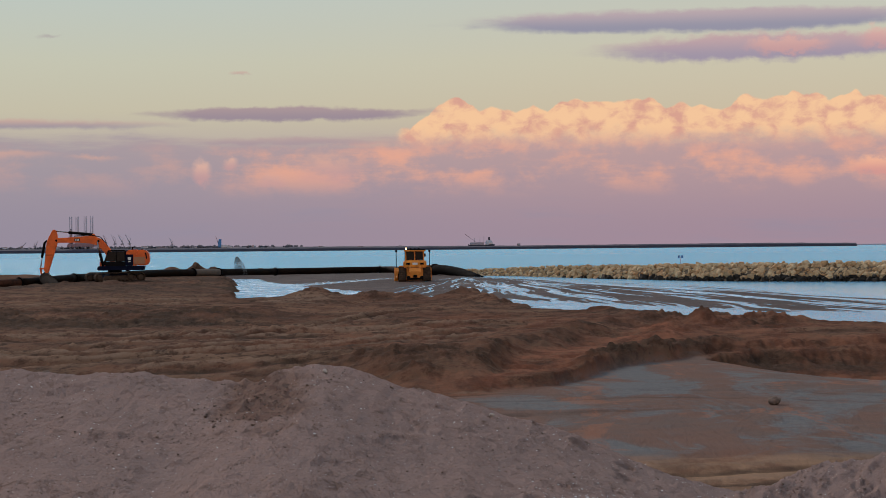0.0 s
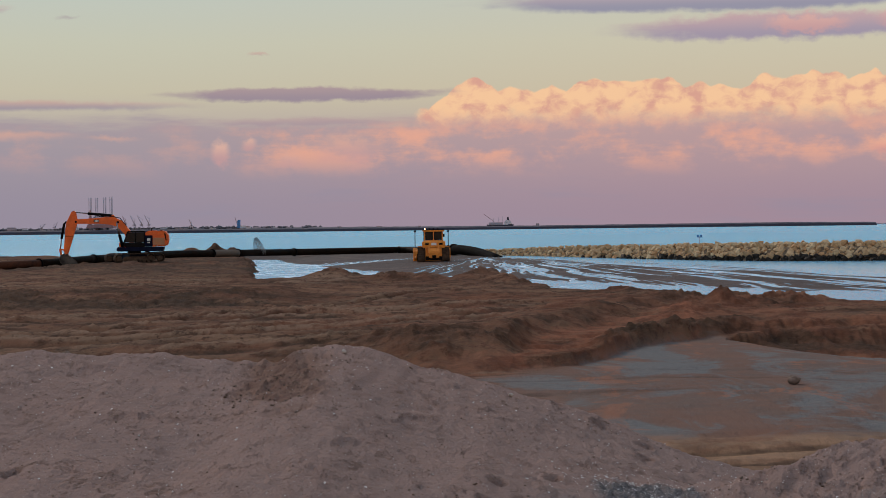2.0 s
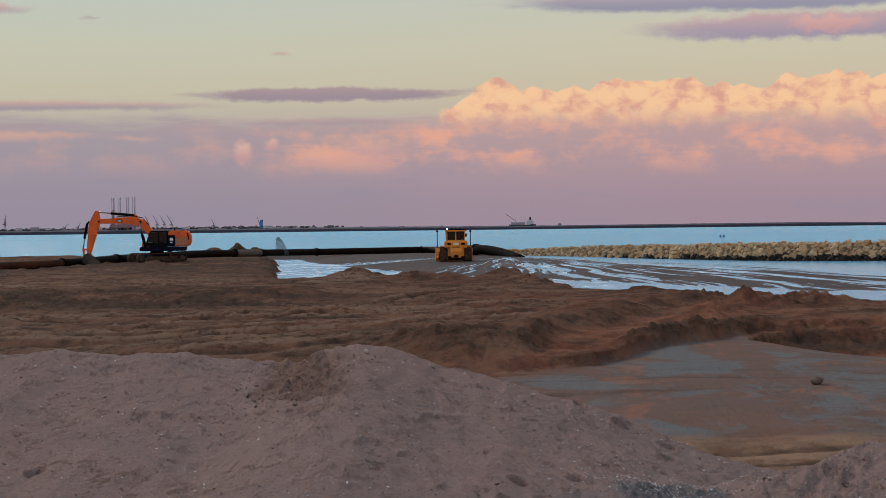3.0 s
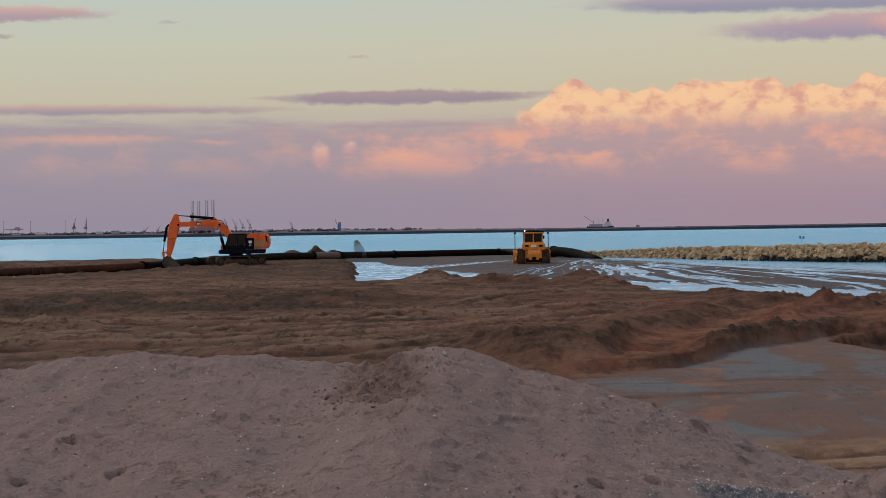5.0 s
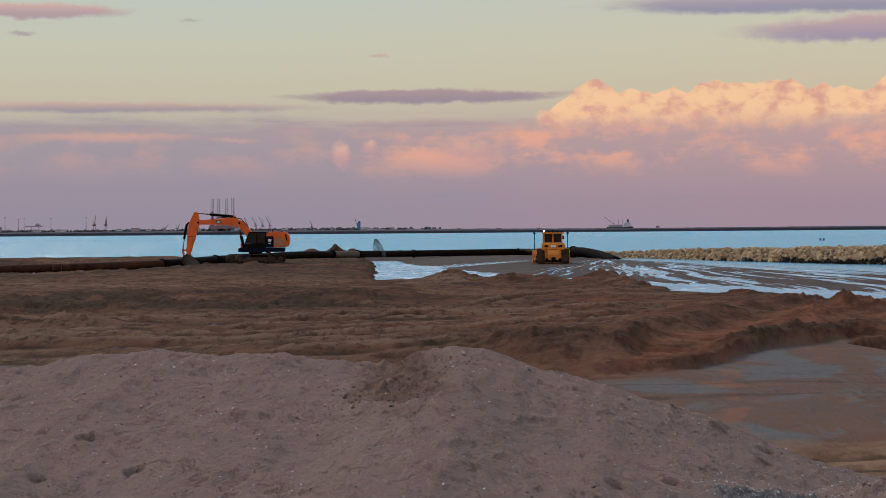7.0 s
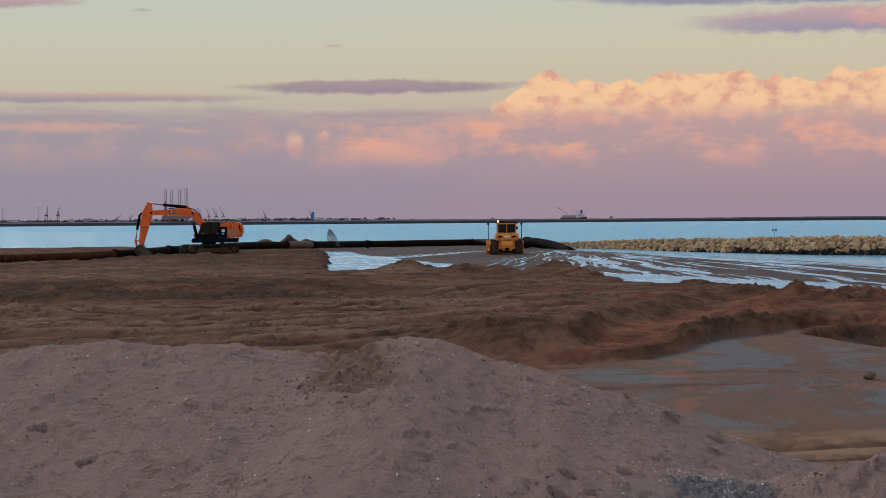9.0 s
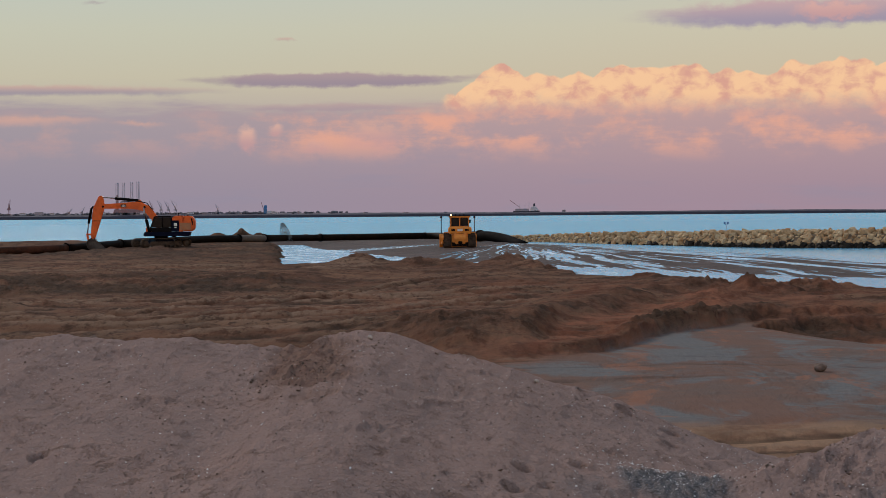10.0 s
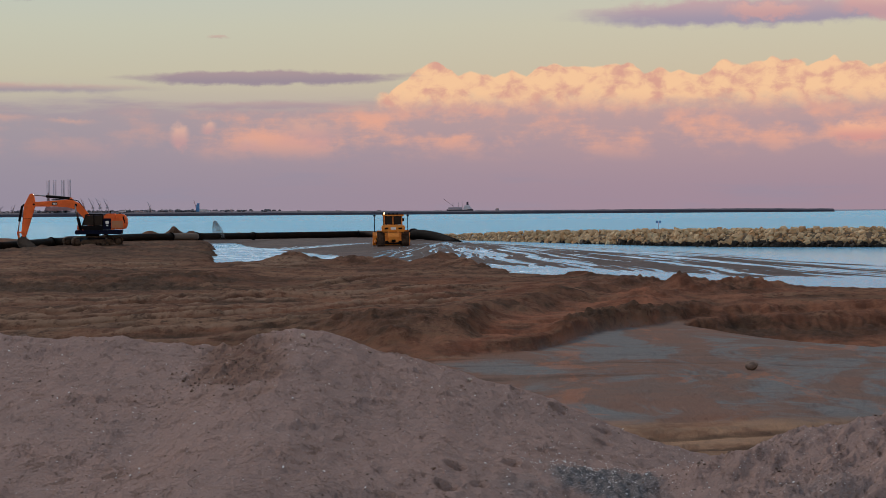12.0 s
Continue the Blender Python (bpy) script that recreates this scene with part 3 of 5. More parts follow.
    bias = np.interp(phi, [-100, -54, -46, -31, -26, -12, -5, 3, 8, 12, 16, 40], [0.05, 0.05, 0.0, -0.003, 0.05, 0.04, 0.012, 0.004, 0.009, 0.006, -0.008, -0.05])
    bias = np.where((phi < -20) & (r < 9), 0.05, bias)
    wetland = fan + bias + 0.030 * run - 0.25 * smooth(26, 40, x + 0.12 * (y - 150)) - 0.3 * smooth(4, -8, y - curve(x, *FRONT) - 3 * fbm(x / 5, y / 9, 3, 34))
    sink = smooth(-9.0, 5.0, out)
    wet = smooth(-1.5, 1.0, out) * smooth(-40, -33, x)
    z = z + (wetland - z) * sink * smooth(-38, -32, x)
    z = z + heaps * (1 + rough) + (rough * (0.15 + 0.45 * smooth(5, 9, x)) + 0.02 * clods) * smooth(0.02, 0.2, heaps)
    # shore behind the pipe, then the sea bed
    pipe_y = np.interp(x, [-90, -62, -50, -47, -41, -28, -13, -6, 0], [190, 205, 208, 222, 245, 270, 280, 268, 262])
    berm = np.interp(x, [-80, -55, -46, -36, -10], [2.1, 2.05, 1.75, 1.55, 1.3]) + 0.12 * fbm(x / 5, y / 4, 3, 41)
    back = smooth(2, 14, y - pipe_y) * smooth(0, -12, x)
    z = z + (berm - z) * back
    for hx, hy, hr, hh in ((-41.6, 262, 2.6, 1.25), (-38.4, 262, 1.7, 1.75), (-35.9, 262, 1.9, 1.75), (-31.6, 278, 2.2, 1.0), (-27.4, 278, 1.6, 1.0)):
        z += hump(x, y, hx, hy, hr, hr, hh, 1.0) * (1 + rough)
    z = z - smooth(28, 48, y - pipe_y) * 2.4 * smooth(6, -4, x) - smooth(0, 40, y - 262) * 1.6 * smooth(-12, 6, x) - 1.5 * smooth(245, 275, y) * smooth(0, 15, x)
    z = np.where(y > 345, np.minimum(z, -0.6), z)
    rr = np.hypot(x, y)
    z = np.where((y < 0) & (rr > 60), np.minimum(z, 1.3), z)
    flat = smooth(1, -1.5, y - scarp)
    silt = flat * (1 - smooth(0.0, 0.1, s) * smooth(8.0, 8.5, x)) * smooth(36, 40, y) * (0.55 + 0.45 * smooth(-2, 2, x))
    ramp = (1 - flat) * smooth(2, -1.5, y - bank) * smooth(-1.5, 1.0, x) * smooth(9, 7, x)
    red = np.clip(0.32 + 0.30 * pit + 0.36 * smooth(-14, 2, x) * smooth(115, 85, y) + 0.75 * ramp - 0.3 * b1_face, 0, 1)
    tan = smooth(39.5, 36, y + 1.2 * fbm(x / 2, y / 2, 3, 28))
    # faces turned from the light painted darker: berm, bank, scarp rim, hollow wall
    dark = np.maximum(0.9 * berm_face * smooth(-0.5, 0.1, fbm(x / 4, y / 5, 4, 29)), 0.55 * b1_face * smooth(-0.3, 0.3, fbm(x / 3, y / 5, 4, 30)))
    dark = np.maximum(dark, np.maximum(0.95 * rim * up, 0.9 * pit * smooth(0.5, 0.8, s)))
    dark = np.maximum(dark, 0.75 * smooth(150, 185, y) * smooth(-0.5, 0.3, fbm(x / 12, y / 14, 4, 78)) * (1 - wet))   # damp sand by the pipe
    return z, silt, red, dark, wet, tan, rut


def sheet(name, xs, ys, zs, mat, attrs, wrap=False):
    """A grid of points as one smooth mesh."""
    rows, cols = zs.shape
    mesh = bpy.data.meshes.new(name)
    co = np.stack([xs, ys, zs], -1).reshape(-1, 3)
    i = np.arange(rows * cols).reshape(rows, cols)
    j = np.roll(i, -1, 1) if wrap else i[:, 1:]
    i0 = i if wrap else i[:, :-1]
    quads = np.stack([i0[:-1], j[:-1], j[1:], i0[1:]], -1).reshape(-1, 4)[:, ::-1]
    mesh.vertices.add(len(co))
    mesh.vertices.foreach_set("co", co.astype(np.float32).ravel())
    mesh.loops.add(quads.size)
    mesh.loops.foreach_set("vertex_index", quads.astype(np.int32).ravel())
    mesh.polygons.add(len(quads))
    mesh.polygons.foreach_set("loop_start", np.arange(0, quads.size, 4, dtype=np.int32))
    mesh.polygons.foreach_set("use_smooth", np.ones(len(quads), dtype=bool))
    mesh.update(calc_edges=True)
    for key, val in attrs.items():
        a = mesh.attributes.new(key, "FLOAT", "POINT")
        a.data.foreach_set("value", val.astype(np.float32).ravel())
    mesh.materials.append(mat)
    return new(name, mesh)


def rings(parts):
    return np.concatenate([np.arange(a, b, s) for a, b, s in parts])


turns = rings([(-180, -24, 3.0), (-24, 18, 0.046), (18, 180, 3.0)])
dist = np.concatenate([rings([(0.02, 26, 1.5), (26, 31, 1.0), (31, 70, 0.24), (70, 160, 0.42), (160, 300, 0.9), (300, 420, 12)]), [600, 1200, 2500, 4950]])
RR, AA = np.meshgrid(dist, np.radians(turns), indexing="ij")
GX, GY = RR * np.sin(AA) + 0.1, RR * np.cos(AA) - 0.4
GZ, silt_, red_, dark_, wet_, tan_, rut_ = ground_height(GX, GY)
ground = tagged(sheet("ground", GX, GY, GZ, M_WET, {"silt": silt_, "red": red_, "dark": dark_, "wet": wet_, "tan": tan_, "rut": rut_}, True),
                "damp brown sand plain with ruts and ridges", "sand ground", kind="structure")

CREST = ([-12, -9, -7.2, -6.75, -6.0, -5.69, -5.26, -4.6, -3.95, -2.85, -2.5, -1.95, -1.6, -0.8, -0.1, 0.3, 1.0, 1.6, 2.2, 2.66, 3.6, 6, 9],
         [3.2, 3.55, 3.5, 3.445, 3.607, 3.55, 3.68, 3.57, 3.614, 3.473, 3.585, 3.685, 3.68, 3.375, 3.22, 3.07, 2.85, 2.63, 2.40, 2.26, 2.1, 2.0, 1.9])


def mound_height(x, y):
    cy = 22 + 0.5 * fbm(x / 3, x * 0 + 2.5, 3, 51)
    crest = (np.interp(x - 0.12, *CREST) + np.interp(x + 0.12, *CREST)) / 2 + 0.02 * fbm(x / 0.4, y / 2.0, 3, 52)
    d = y - cy
    slope = np.interp(x, [-8, -4, 0, 2.6, 5], [0.12, 0.125, 0.085, 0.02, 0.0])
    front = crest - slope * np.clip(-d, 0, 8) + 0.022
    front = np.where(d < -8, front + (3.3 - front) * smooth(6.5, 16, -d), front)
    z = np.where(d < 0, front, crest + 0.022 - 0.62 * d)
    # second bank that comes up at the right
    bank = 3.13 - 0.17 * np.abs(y - 17.6 - 0.3 * (x - 3)) + 0.22 * (x - 4.0) + 0.10 * fbm(x / 1.1, y / 1.1, 4, 61)
    bank = np.where(y > 18.2, bank - (y - 18.2) * 0.25, bank)
    bank = np.minimum(bank, 3.25)
    k = 0.10
    z = np.where(x > -1.0, np.log(np.exp(z / k) + np.exp(bank / k * smooth(-1, 2.2, x) + (z / k - 8) * (1 - smooth(-1, 2.2, x)))) * k, z)
    near = smooth(12.6, 13.6, np.hypot(x, y))
    lean = y - 1.1 * x                                            # crusts run up the slope to the right
    rough = 0.03 * fbm(x / 1.1, y / 1.5, 4, 53, 0.5) + near * (0.010 * fbm(x / 0.12, y / 0.22, 3, 54, 0.65) + 0.012 * np.maximum(fbm(x / 0.3, y / 0.6, 3, 50) - 0.1, 0))
    patch = smooth(-0.10, 0.40, fbm(x / 1.3, y / 2.4, 3, 59)) * near * smooth(0, 8, y)
    bankzone = smooth(1.6, 2.6, x) * smooth(19.8, 18.8, y)
    patch = np.maximum(patch, bankzone * near)
    flake = fbm(x / 0.36, lean / 0.75, 5, 55, 0.64)
    crust = smooth(0.16, 0.20, flake) * patch
    hard = smooth(0.20, 0.23, fbm(x / 0.85, lean / 1.3, 5, 60, 0.62)) * patch
    slide = smooth(1.25, 0.5, np.hypot((x + 2.25 + 0.10 * (y - 20)) / 0.50, (y - 20.2) / 2.0) + 0.35 * fbm(x / 0.4, y / 0.8, 3, 62))
    # damp slide, plus a faint darkening round the crusts' edges
    damp_shade = np.clip(0.75 * slide + 0.22 * smooth(0.05, 0.15, flake) * (1 - crust) * patch, 0, 1)
    z = z - 0.06 * slide + 0.05 * slide * np.maximum(fbm(x / 0.2, lean / 0.45, 4, 63, 0.65), -0.2)
    shell = smooth(1.0, 0.5, np.hypot((x - 1.35) / 0.62, (y - 17.2) / 1.25) + 0.35 * fbm(x / 0.35, y / 0.8, 4, 57))
    shell = np.maximum(shell, 0.4 * smooth(0.9, 0.4, np.hypot((x - 0.55) / 0.35, (y - 16.5) / 0.8) + 0.4 * fbm(x / 0.3, y / 0.5, 4, 64)))
    shell = np.maximum(shell, 0.35 * smooth(1.0, 0.3, np.hypot((x - 3.0) / 0.5, (y - 16.2) / 0.7) + 0.4 * fbm(x / 0.3, y / 0.5, 4, 68)))
    z = z + rough + 0.013 * crust + 0.004 * hard + shell * (0.05 + 0.04 * fbm(x / 0.08, y / 0.2, 2, 65)) + bankzone * near * (0.040 * fbm(x / 0.5, lean / 0.42, 5, 66, 0.65) + 0.02 * np.maximum(fbm(x / 0.22, y / 0.3, 3, 69), 0))
    for lx0, ly0, ln in ((-0.52, 21.2, 0.28), (-1.38, 17.0, 0.26), (-3.6, 18.6, 0.3), (-0.9, 18.9, 0.2), (-4.4, 21.0, 0.35)):
        t = (x - lx0) / ln
        z = z + 0.03 * np.exp(-t * t * 1.6) * smooth(-0.03, 0.03, y - ly0 - 0.35 * t + 0.3 * fbm(x / 0.12, y * 0 + ly0, 3, 67)) * smooth(0.6, 0.05, y - ly0)
    for px, py, s in PRINTS:
        u, v = (x - px) / (0.085 * s), (y - py) / (0.13 * s)
        q = u * u + v * v
        z = z - 0.10 * s * np.exp(-q * q * 0.6) + 0.022 * s * np.exp(-(np.sqrt(q) - 1.5) ** 2 * 3)
        # shade in the footprint hollows, painted through the slide's mask
        damp_shade = np.maximum(damp_shade, 0.8 * np.exp(-q * 0.9))
    return z, np.clip(damp_shade, 0, 1), np.clip(shell, 0, 1)


PRINTS = [(0.62, 21.9, 0.6), (1.06, 21.3, 0.8), (1.52, 20.9, 0.9), (1.47, 20.1, 0.85), (0.77, 18.5, 0.6), (0.46, 17.65, 0.75), (-0.05, 16.9, 0.8), (-0.12, 16.05, 0.9), (0.15, 16.4, 0.6),
          (-4.87, 17.46, 0.85), (-6.11, 19.34, 0.7), (-6.39, 19.62, 0.7), (-4.18, 16.47, 0.8), (-4.88, 16.0, 0.7)]
turns_m = rings([(-180, -21, 4.0), (-21, 15.5, 0.045), (15.5, 180, 4.0)])
dist_m = rings([(0.02, 13, 0.7), (13, 23.5, 0.055), (23.5, 29, 0.25)])
RM, AM = np.meshgrid(dist_m, np.radians(turns_m), indexing="ij")
MX, MY = RM * np.sin(AM) + 0.1, RM * np.cos(AM) - 0.4
MZ, damp_shade_, shell_ = mound_height(MX, MY)
MZ = np.where((MY < 8), np.minimum(np.maximum(MZ, 2.5), 3.4) + (0.02 * fbm(MX / 2, MY / 2, 3, 58)), MZ)
MZ = MZ - smooth(25, 28.5, RM) * 3.0
sand_mound = tagged(sheet("sand_mound", MX, MY, MZ, M_DRY, {"damp_shade": damp_shade_, "shell": shell_}, True),
                    "pale grey-brown dry sand mound with footprints and shell bits", "sand mound", kind="structure")

# sea to the horizon and the shallow lagoon with its streams
sea_r = np.array([225, 260, 300, 380, 500, 800, 1500, 2600, 4900.0])
SR, SA = np.meshgrid(sea_r, np.radians(np.arange(-75, 76, 2.5)), indexing="ij")
sea = tagged(sheet("water", SR * np.sin(SA), SR * np.cos(SA), np.full(SR.shape, SEA), M_SEA, {}),
             "calm turquoise sea under a dusk sky", "sea", kind="structure")
lx, ly = np.meshgrid(np.arange(-36, 75, 0.5), np.arange(92, 262, 0.5))
lz = np.maximum(delta(lx, ly), LAGOON)
flow_ = smooth(34, 18, lx + 0.15 * (ly - 150))
run_, phi_, mr_ = streams(lx, ly)
foam_ = smooth(0.10, 0.45, fbm(phi_ / 1.5, mr_ / 9, 4, 35, 0.6) + 0.15 * smooth(-20, -35, phi_)) * smooth(20, 12, phi_) * smooth(150, 60, mr_)
lagoon = tagged(sheet("lagoon", lx, ly, lz, M_LAGOON, {"flow": np.clip(flow_, 0, 1), "foam": np.clip(foam_, 0, 1)}),
                "shallow pale-blue lagoon with foamy streams of pumped water", "lagoon", kind="structure")

# ---- shape helpers ----
def part(name, bm, mat, parent=None, label=""):
    """Links a bmesh as one mesh object under a thing or a part."""
    mesh = bpy.data.meshes.new(name)
    bmesh.ops.recalc_face_normals(bm, faces=bm.faces[:])
    bm.to_mesh(mesh)
    bm.free()
    mesh.materials.append(mat)
    ob = new(name, mesh)
    if parent is not None:
        ob.parent = parent
    if label:
        ob["label"] = label
    return ob


def thing(name, m, label, category, group="", kind=""):
    ob = new(name)
    ob.matrix_world = m
    ob.empty_display_size = 0.2
    return tagged(ob, label, category, group, kind)


def soften(bm, w):
    if w:
        bmesh.ops.bevel(bm, geom=bm.edges[:], offset=w, segments=2, affect="EDGES", clamp_overlap=True)
    return bm


def prism(profile, y0, y1, w=0.03, bm=None):
    """A side outline of (x, z) pairs, drawn out across from y0 to y1, with worn edges."""
    b = bmesh.new()
    lo = [b.verts.new((x, y0, z)) for x, z in profile]
    hi = [b.verts.new((x, y1, z)) for x, z in profile]
    b.faces.new(lo), b.faces.new(hi[::-1])
    for i in range(len(lo)):
        j = (i + 1) % len(lo)
        b.faces.new((lo[i], hi[i], hi[j], lo[j]))
    soften(b, w)
    return b if bm is None else merge(bm, b)


def block(x0, x1, y0, y1, z0, z1, w=0.03, bm=None):
    return prism([(x0, z0), (x1, z0), (x1, z1), (x0, z1)], y0, y1, w, bm)


def merge(bm, other):
    mesh = bpy.data.meshes.new("tmp")
    other.to_mesh(mesh)
    other.free()
    bm.from_mesh(mesh)
    bpy.data.meshes.remove(mesh)
    return bm


def tube(points, radius, seg=16, bm=None, caps=True):
    """A round bar or pipe along some points; radius may be one for each point."""
    b = bm or bmesh.new()
    pts = [Vector(p) for p in points]
    radii = radius if isinstance(radius, (list, tuple)) else [radius] * len(pts)
    loops = []
    for i, p in enumerate(pts):
        d = (pts[min(i + 1, len(pts) - 1)] - pts[max(i - 1, 0)]).normalized()
        side = d.cross(Vector((0, 0, 1)))
        side = side.normalized() if side.length > 1e-3 else Vector((1, 0, 0))
        up = side.cross(d)
        loops.append([b.verts.new(p + (side * math.cos(a) + up * math.sin(a)) * radii[i]) for a in (2 * math.pi * k / seg for k in range(seg))])
    for l0, l1 in zip(loops, loops[1:]):
        for k in range(seg):
            f = b.faces.new((l0[k], l0[(k + 1) % seg], l1[(k + 1) % seg], l1[k]))
            f.smooth = True
    if caps:
        b.faces.new(loops[0]), b.faces.new(loops[-1][::-1])
    return b


def turned(bm, deg, shift=(0, 0, 0)):
    bmesh.ops.transform(bm, matrix=pose(*shift, 0, 0, deg), verts=bm.verts[:])
    return bm


# ---- excavator ----
def track_belt(profile, y0, y1, shoe=0.2):
    """A belt along a closed side outline, with raised grouser bars."""
    pts = []
    n = len(profile)
    for i in range(n):
        a, c = Vector((profile[i][0], 0, profile[i][1])), Vector((profile[(i + 1) % n][0], 0, profile[(i + 1) % n][1]))
        k = max(1, round((c - a).length / shoe))
        pts += [a.lerp(c, j / k) for j in range(k)]
    b = bmesh.new()
    mid = sum(pts, Vector()) / len(pts)
    for i, p in enumerate(pts):
        q = pts[(i + 1) % len(pts)]
        d = (q - p).normalized()
        nrm = Vector((d.z, 0, -d.x))
        if nrm.dot(p - mid) < 0:
            nrm = -nrm
        c = (p + q) / 2
        half = (q - p).length * 0.47
        vs = []
        for yy in (y0, y1):
            for u, v in ((-half, -0.06), (half, -0.06), (half, 0.0), (half * 0.2, 0.012), (half * 0.2, 0.06), (-half * 0.2, 0.06), (-half * 0.2, 0.012), (-half, 0.0)):
                w = c + d * u + nrm * v
                vs.append(b.verts.new((w.x, yy, w.z)))
        m = 8
        b.faces.new(vs[:m]), b.faces.new(vs[m:][::-1])
        for k in range(m):
            b.faces.new((vs[k], vs[(k + 1) % m], vs[m + (k + 1) % m], vs[m + k]))
    return b


def stadium(x0, x1, z0, r, n=7):
    out = []
    for k in range(n):
        a = -math.pi / 2 + math.pi * k / (n - 1)
        out.append((x1 + r * math.cos(a), z0 + r + r * math.sin(a)))
    for k in range(n):
        a = math.pi / 2 + math.pi * k / (n - 1)
        out.append((x0 + r * math.cos(a), z0 + r + r * math.sin(a)))
    return out


def excavator(m, swing):
    ex = thing("excavator", m, "orange crawler excavator with bucket lowered to the sand", "excavator")
    for y0 in (-1.7, 1.1):
        part("track", track_belt(stadium(-2.4, 2.4, 0.02, 0.5), y0, y0 + 0.6), M_MUD, ex, "mud-caked steel crawler track")
        part("track_frame", prism([(-2.0, 0.28), (2.0, 0.28), (1.7, 0.72), (-1.7, 0.72)], y0 + 0.12, y0 + 0.48, 0.05), M_MUD, ex)
        for x in (-2.4, 2.4):
            part("sprocket" if x < 0 else "idler", tube([(x, y0 + 0.05, 0.49), (x, y0 + 0.12, 0.49), (x, y0 + 0.48, 0.49), (x, y0 + 0.55, 0.49)], [0.22, 0.36, 0.36, 0.22], 20), M_MUD, ex)
        for k in range(7):
            x = -1.5 + 0.5 * k
            part("roller", tube([(x, y0 + 0.1, 0.2), (x, y0 + 0.5, 0.2)], 0.13, 12), M_MUD, ex)
    part("carbody", prism([(-1.2, 0.45), (1.2, 0.45), (0.9, 1.05), (-0.9, 1.05)], -1.2, 1.2, 0.06), M_NAVY, ex)
    part("slew_ring", tube([(0, 0, 1.0), (0, 0, 1.28)], 0.75, 28), M_BLACK, ex)

    def up(name, bm, mat, parent=ex, label=""):
        return part(name, turned(bm, swing), mat, parent, label)

    up("deck", prism([(-3.2, 1.28), (1.75, 1.28), (1.85, 1.45), (1.75, 1.75), (-3.3, 1.75)], -1.5, 1.5, 0.05), M_NAVY)
    cw = up("counterweight", prism([(-3.72, 2.0), (-3.5, 1.8), (-2.5, 1.8), (-2.5, 3.48), (-3.3, 3.52), (-3.68, 3.3), (-3.84, 2.7)], -1.55, 1.55, 0.12), M_ORANGE, ex, "rounded orange counterweight")
    up("lifting_eye", tube([(-3.0, 0.5, 3.46), (-3.0, 0.5, 3.58)], 0.1, 10), M_BLACK, cw)
    up("engine_cover", prism([(-2.52, 1.78), (-1.3, 1.78), (-1.3, 3.3), (-1.6, 3.52), (-2.52, 3.54)], -1.5, 1.5, 0.07), M_ORANGE)
    up("side_panel", block(-3.4, -2.15, 1.55, 1.575, 1.95, 2.75, 0.01), M_STAIN, ex, "sand-stained lower side panel")
    # black slip laid on the flank in place of the counterweight's dark groove
    up("rear_grille", prism([(-3.62, 2.5), (-3.50, 2.5), (-3.35, 3.2), (-3.5, 3.25)], 1.555, 1.585, 0.01), M_BLACK)
    up("exhaust", tube([(-1.9, -0.5, 3.45), (-1.9, -0.5, 3.75), (-1.98, -0.5, 3.85)], 0.08, 12), M_BLACK)
    # cab on the operator's left: corner posts, roof and glazing
    cab = up("cab", prism([(-1.25, 1.75), (0.85, 1.75), (1.12, 1.95), (1.12, 2.25), (-1.25, 2.25)], 0.45, 1.5, 0.04), M_BLACK, ex, "dark operator cab")
    up("roof", prism([(-1.28, 3.36), (0.62, 3.36), (0.72, 3.44), (0.45, 3.52), (-1.1, 3.52), (-1.28, 3.46)], 0.42, 1.53, 0.03), M_BLACK, cab)
    for x, x2, y in ((-1.20, -1.20, 0.5), (-1.20, -1.20, 1.45), (-0.25, -0.25, 1.45), (1.05, 0.62, 0.5), (1.05, 0.62, 1.45)):
        up("post", tube([(x, y, 2.2), (x2, y, 3.4)], 0.055, 8), M_BLACK, cab)
    up("window", prism([(-1.16, 2.27), (1.00, 2.27), (0.60, 3.34), (-1.16, 3.34)], 1.44, 1.455, 0), M_GLASS, cab)
    up("windscreen", prism([(1.05, 2.27), (1.065, 2.27), (0.655, 3.34), (0.64, 3.34)], 0.52, 1.43, 0), M_GLASS, cab)
    up("seat", prism([(-0.9, 2.2), (-0.3, 2.2), (-0.3, 2.42), (-0.7, 2.45), (-0.82, 3.05), (-0.95, 3.05)], 0.75, 1.2, 0.05), M_BLACK, cab)
    up("fuel_panel", block(-2.1, -1.24, 1.0, 1.56, 1.78, 3.02, 0.05), M_NAVY)
    up("marking", block(-1.85, -1.5, 1.563, 1.573, 2.42, 2.72, 0), M_WHITE, ex, "pale model marking")
    up("marking", block(-1.80, -1.54, 1.563, 1.573, 2.18, 2.28, 0), M_WHITE)
    up("handrail", tube([(1.3, 1.46, 1.8), (1.35, 1.46, 2.5), (1.25, 1.46, 2.6)], 0.025, 8), M_BLACK)
    up("step_box", block(0.95, 1.7, -1.45, -0.5, 1.75, 2.2, 0.05), M_ORANGE)
    up("work_lamp", block(1.65, 1.76, -1.2, -0.95, 2.2, 2.34, 0.02), M_WHITE)
    # boom, stick, bucket
    boom = up("boom", prism([(-0.1, 2.0), (0.4, 1.95), (1.0, 3.2), (1.75, 4.05), (2.6, 4.3), (4.0, 4.36), (6.1, 4.36), (6.45, 4.42), (6.5, 4.65), (6.3, 4.86), (4.2, 4.98), (3.0, 5.1), (2.2, 5.08), (1.3, 4.66), (0.4, 3.55)], -0.36, 0.36, 0.05), M_ORANGE, ex, "bent orange boom")
    up("badge", block(3.75, 4.35, 0.365, 0.375, 4.5, 4.82, 0.0), M_DECAL, boom, "dark badge with pale bars")
